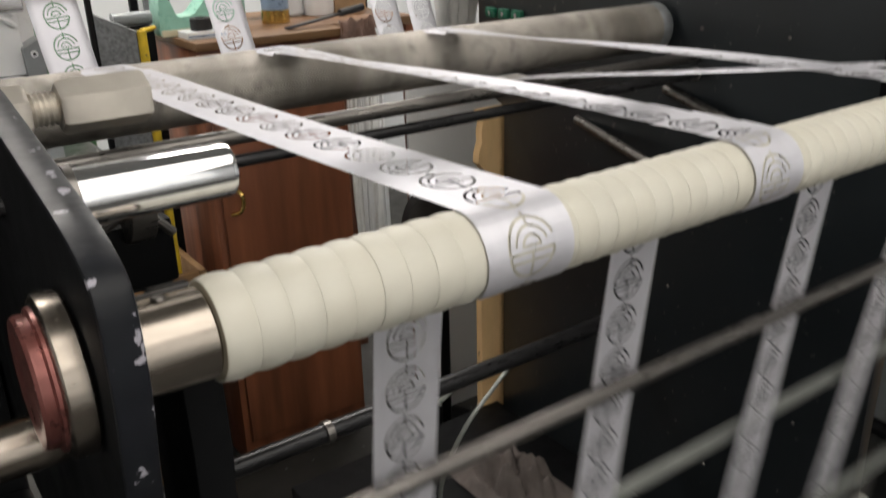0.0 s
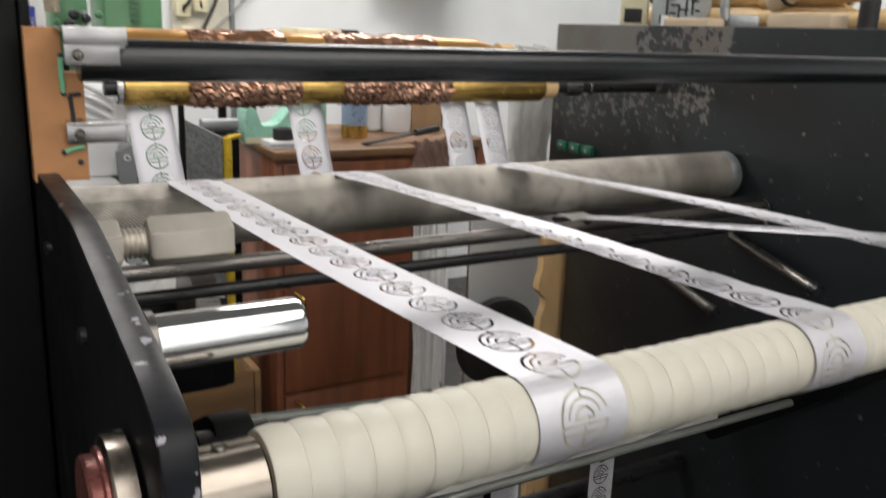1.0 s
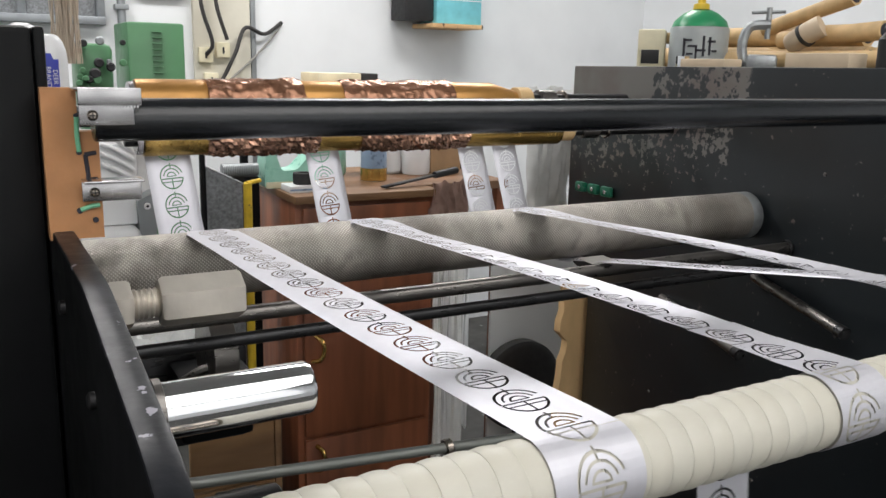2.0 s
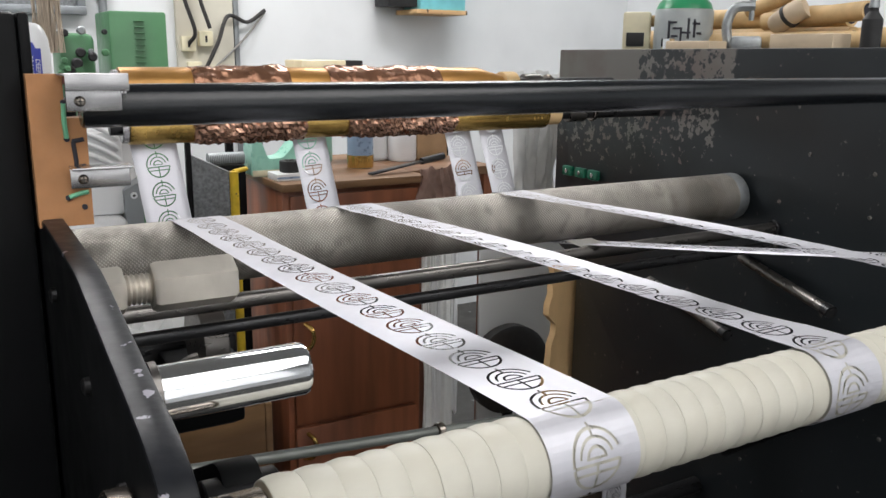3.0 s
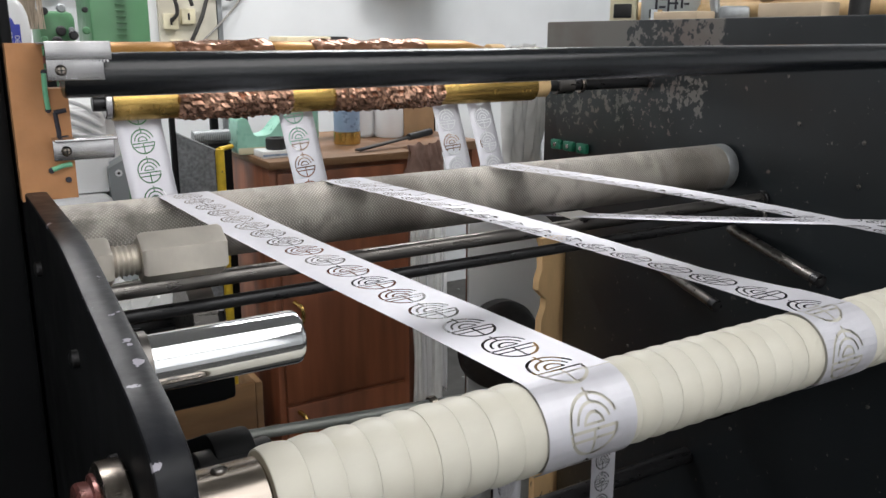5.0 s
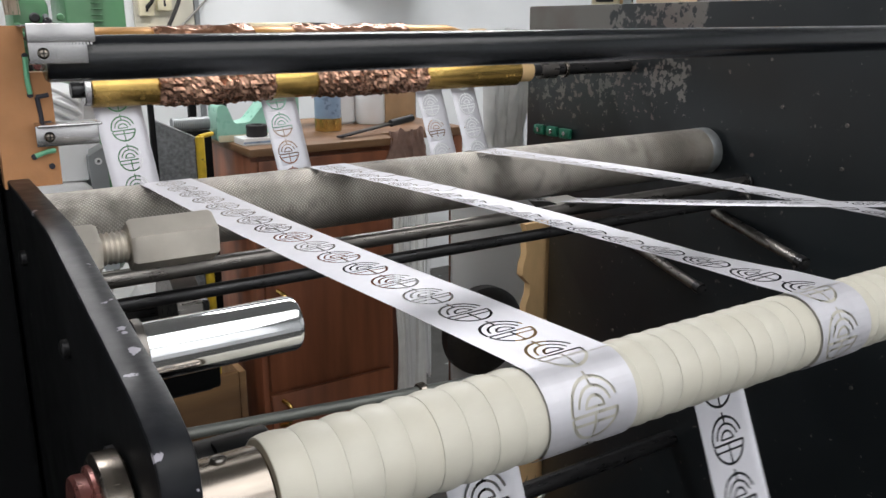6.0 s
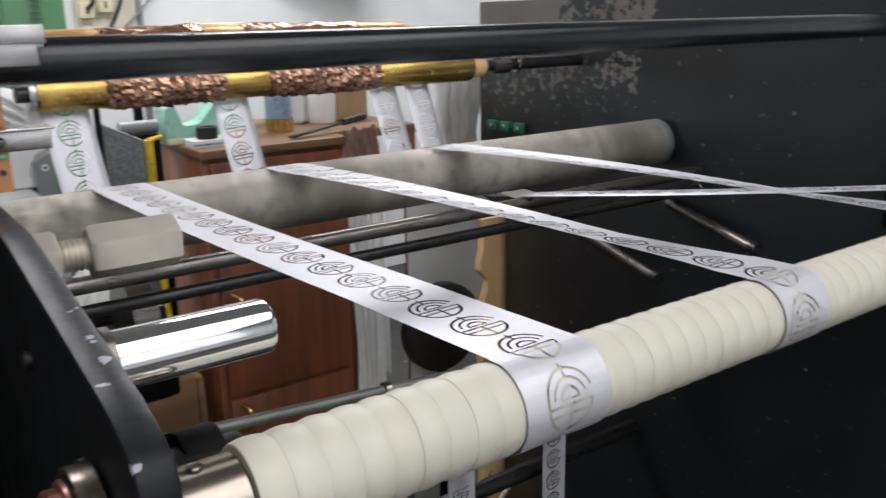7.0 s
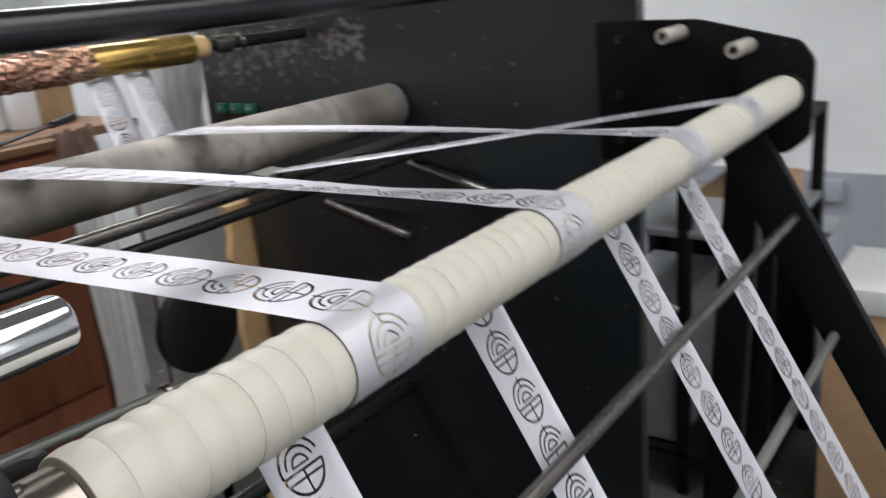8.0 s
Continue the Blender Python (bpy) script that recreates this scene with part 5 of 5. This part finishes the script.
# ---- things on the machine ----
def on_machine():
    z = 0.1812
    t = thing("cream_block", "cream plastic block with a black socket", "block", m=pose(0.9, 0.925, z, 0, 0, -45))
    part("block", boxed(-0.024, 0.024, -0.025, 0.025, 0, 0.07, 0.004), CREAMPL, t)
    part("socket", boxed(-0.017, 0.014, -0.0275, -0.0251, 0.01, 0.034, 0.001), RUBBER, t)
    part("knob", rod(0.0245, 0.04, 0.01, 0.0, 0.055), PAPER, t)
    t = thing("pump_bottle", "grey plastic bottle with green shoulder and yellow nozzle", "bottle", m=pose(0.935, 0.846, z, 0, 0, -45))
    part("body", lathe([(0, 0), (0, 0.047), (0.004, 0.05), (0.07, 0.05), (0.073, 0.048), (0.0731, 0)], "z", seg=40), GREYPL, t)
    part("shoulder", lathe([(0.0733, 0), (0.0733, 0.048), (0.084, 0.044), (0.096, 0.03), (0.102, 0.018), (0.103, 0)], "z", seg=40), GREENPL, t)
    part("nozzle", lathe([(0.1032, 0), (0.1032, 0.014), (0.112, 0.013), (0.114, 0.007), (0.145, 0.0035), (0.145, 0)], "z", seg=20), YELLOW, t)
    for u, v, w, h in ((-0.024, 0.038, 0.004, 0.03), (-0.016, 0.05, 0.02, 0.0035), (-0.01, 0.04, 0.016, 0.0035), (-0.004, 0.03, 0.0035, 0.022), (0.008, 0.04, 0.004, 0.034), (0.004, 0.033, 0.016, 0.0035), (-0.014, 0.027, 0.012, 0.0035), (0.018, 0.04, 0.004, 0.03), (0.018, 0.048, 0.018, 0.0035), (0.024, 0.032, 0.012, 0.0035)):
        yb = -math.sqrt(max(0, 0.0502 ** 2 - u ** 2))
        part("marker_bar", boxed(u - w / 2, u + w / 2, yb - 0.001, yb + 0.003, v - h / 2, v + h / 2), MARKER, t)
    t = thing("c_clamp", "small grey cast clamp", "clamp", m=pose(0.9, 0.69, z, 0, 0, -45))
    part("frame", tube(smooth_path([(0.012, 0, 0.008), (-0.012, 0, 0.012), (-0.02, 0, 0.04), (-0.01, 0, 0.068), (0.02, 0, 0.072)], 5), 0.008, 10), CAST, t)
    part("screw", tube([(0.016, 0, 0.05), (0.016, 0, 0.098)], 0.0045, 10), CAST, t)
    part("handle", tube([(-0.01, 0, 0.09), (0.04, 0, 0.092)], 0.0028, 8), CAST, t)
    part("base", boxed(-0.014, 0.034, -0.014, 0.014, 0, 0.026, 0.006), CAST, t)
    tubes = (((1.0, 0.99, 0.021), (1.0, 0.56, 0.021), 0.02), ((1.05, 0.99, 0.021), (1.05, 0.5, 0.021), 0.02), ((1.02, 0.98, 0.058), (1.02, 0.58, 0.058), 0.0175), ((0.945, 0.78, 0.017), (0.945, 0.49, 0.017), 0.016), ((0.97, 0.7, 0.05), (0.97, 0.52, 0.062), 0.014), ((1.0, 0.76, 0.07), (0.98, 0.58, 0.112), 0.012))
    for a, b, r in tubes:
        t = thing("paper_tube", "brown paper core tube lying on the machine", "tube", "paper tubes")
        a, b = Vector(a) + Vector((0, 0, z)), Vector(b) + Vector((0, 0, z))
        d = (b - a).normalized()
        part("tube", tube([a, b], r, 20), PAPER, t)
        # the dark inside of the tube is a flat disc of dark colour
        part("bore_shade", tube([b + d * 0.0002, b + d * 0.0008], r * 0.72, 20), MARKER, t)
    t = thing("wrapped_joint", "strip of pale cloth tied round a tube", "cloth")
    part("wrap", tube(smooth_path([(0.95, 0.66, z + 0.045), (0.945, 0.645, z + 0.052), (0.945, 0.625, z + 0.062), (0.95, 0.61, z + 0.07)], 4), 0.017, 12), PALEWOOD, t)
    part("tie", tube([(0.945, 0.637, z + 0.055), (0.945, 0.632, z + 0.058)], 0.019, 14), CABLE, t)
    t = thing("wood_block", "pale wooden block on the machine", "block", m=pose(0.87, 0.54, z))
    part("block", boxed(-0.02, 0.02, -0.055, 0.05, 0, 0.027, 0.002), PALEWOOD, t)
    t = thing("wood_block", "thin grey-brown wooden strip on the machine", "block", m=pose(0.86, 0.745, z))
    part("block", boxed(-0.02, 0.02, -0.05, 0.045, 0, 0.018, 0.002), PALEWOOD, t)
    t = thing("chrome_nut", "small shiny steel nut on the machine", "nut", m=pose(0.855, 0.8, z))
    part("nut", lathe([(0, 0.004), (0, 0.011), (0.022, 0.011), (0.022, 0.004), (0, 0.004)], "z", seg=6), CHROME, t)
    t = thing("black_bottle", "small black bottle at the end of the machine", "bottle", m=pose(0.88, 0.45, z))
    part("body", lathe([(0, 0), (0, 0.013), (0.045, 0.013), (0.055, 0.006), (0.06, 0.006), (0.06, 0)], "z", seg=24), RUBBER, t)
    part("cap", lathe([(0.0602, 0), (0.0602, 0.007), (0.07, 0.006), (0.07, 0)], "z", seg=20), CAST, t)


on_machine()
t = thing("terminal_strip", "green plastic terminal strip on the panel", "terminal strip")
for k in range(3):
    part("terminal", boxed(0.778, 0.7878, 0.945 - 0.036 * k, 0.972 - 0.036 * k, -0.042, -0.024, 0.003), EMERALD, t)
    part("terminal_screw", rod(0.7765, 0.7779, 0.004, 0.958 - 0.036 * k, -0.033, seg=12, bevel=0.0004), TIN, t)

# ---- beyond the panel, by the far wall ----
t = thing("steel_rack", "black steel rack with shelves and a dark back", "rack")
for x, y in ((1.52, 0.2), (1.52, 0.38), (1.52, 0.62), (1.95, 0.2), (1.95, 0.62)):
    part("upright", boxed(x - 0.013, x + 0.013, y - 0.013, y + 0.013, FLOOR, -0.2, 0.001), BLACK, t)
part("shelf", boxed(1.507, 1.963, 0.187, 0.633, -0.43, -0.414, 0.001), GREYMETAL, t)
part("shelf", boxed(1.507, 1.963, 0.187, 0.633, -0.216, -0.2, 0.001), BLACK, t)
part("shelf", boxed(1.507, 1.963, 0.187, 0.633, -0.98, -0.964, 0.001), BLACK, t)
part("back", boxed(1.964, 1.975, 0.187, 0.633, FLOOR, -0.43, 0.001), BLACK, t)
part("brace", tube([(1.505, 0.61, -0.52), (1.505, 0.39, -0.6)], 0.008, 10), GREYMETAL, t)
t = thing("carton_box", "brown carton with a white label on the rack shelf", "carton", m=pose(1.6, 0.28, -0.4138))
part("carton", boxed(-0.05, 0.2, -0.08, 0.08, 0, 0.085, 0.002), CARD, t)
part("paper_label", boxed(-0.0515, -0.0502, 0.02, 0.075, 0.01, 0.07), WHITEPL, t)
t = thing("grey_cabinet", "grey-green sheet metal cabinet inside the rack", "cabinet")
part("body", boxed(1.54, 1.9, 0.4, 0.6, -0.9635, -0.6, 0.006), GREYMETAL, t)
part("door", boxed(1.533, 1.5395, 0.405, 0.595, -0.955, -0.608, 0.002), GREYMETAL, t)
t = thing("tan_sheet", "tan cardboard sheet leaning on the wall side", "board")
part("sheet", boxed(2.2, 2.215, 0.286, 0.337, FLOOR, -0.515, 0.002), CARD, t)
t = thing("grey_bin", "dark grey plastic bin on the floor", "bin")
part("bin", boxed(2.0, 2.14, 0.172, 0.234, FLOOR, -0.548, 0.006), DADO, t)
part("rim", boxed(1.992, 2.148, 0.167, 0.239, -0.547, -0.536, 0.003), GREYMETAL, t)
t = thing("carton_stack", "big brown carton with a white top flap", "carton")
part("carton", boxed(1.5, 1.78, -0.269, 0.081, FLOOR, -0.547, 0.003), CARD, t)
part("white_flap", boxed(1.496, 1.78, -0.269, 0.081, -0.546, -0.495, 0.002), WHITEPL, t)
t = thing("wall_socket", "dark junction box on the wall", "junction box")
part("box", boxed(2.95, 2.984, 0.32, 0.42, -0.72, -0.64, 0.004), DADO, t)


# ---- what moves ----
# swing angle towards the viewer through one beat of 1.92 s, from its nearest point
BEAT = 1.91
SWING = [(0.0, 33), (0.12, 27), (0.22, 12), (0.32, -7), (0.42, -27), (0.52, -46.5), (0.64, -51.5), (0.78, -53), (0.9, -51.5), (1.02, -48.5), (1.17, -38), (1.32, -25), (1.47, -8), (1.62, 8.7), (1.72, 19), (1.82, 28.5)]


def swing_rows():
    rows = []
    for k in range(-5, 3):
        for u, a in SWING:
            rows.append((6.155 + k * BEAT + u, a))

    def angle(t):
        for (t0, a0), (t1, a1) in zip(rows, rows[1:]):
            if t0 <= t <= t1:
                return a0 + (a1 - a0) * (t - t0) / (t1 - t0)
    times = sorted({0.0, 8.0} | {round(t, 4) for t, _ in rows if 0 < t < 8.0})
    return [(t, pose(0, PIVOT[0], PIVOT[1], -angle(t), 0, 0)) for t in times]


def motions():
    rows = swing_rows()
    walk(swing, rows)
    for s in STRANDS:
        walk(s, rows)
    tails = []
    for t, m in rows:
        p = m @ Vector((0, 0, -ARM_R[3]))
        tails.append((t, pose(0, p.y, p.z)))
    for s in TAILS:
        walk(s, tails)
    times = feed_times()
    for ob, path, s0, off in MOVERS:
        walk(ob, [(t, path.matrix(s0 + fed(t) * PITCH) @ pose(off, 0, 0)) for t in times])


motions()
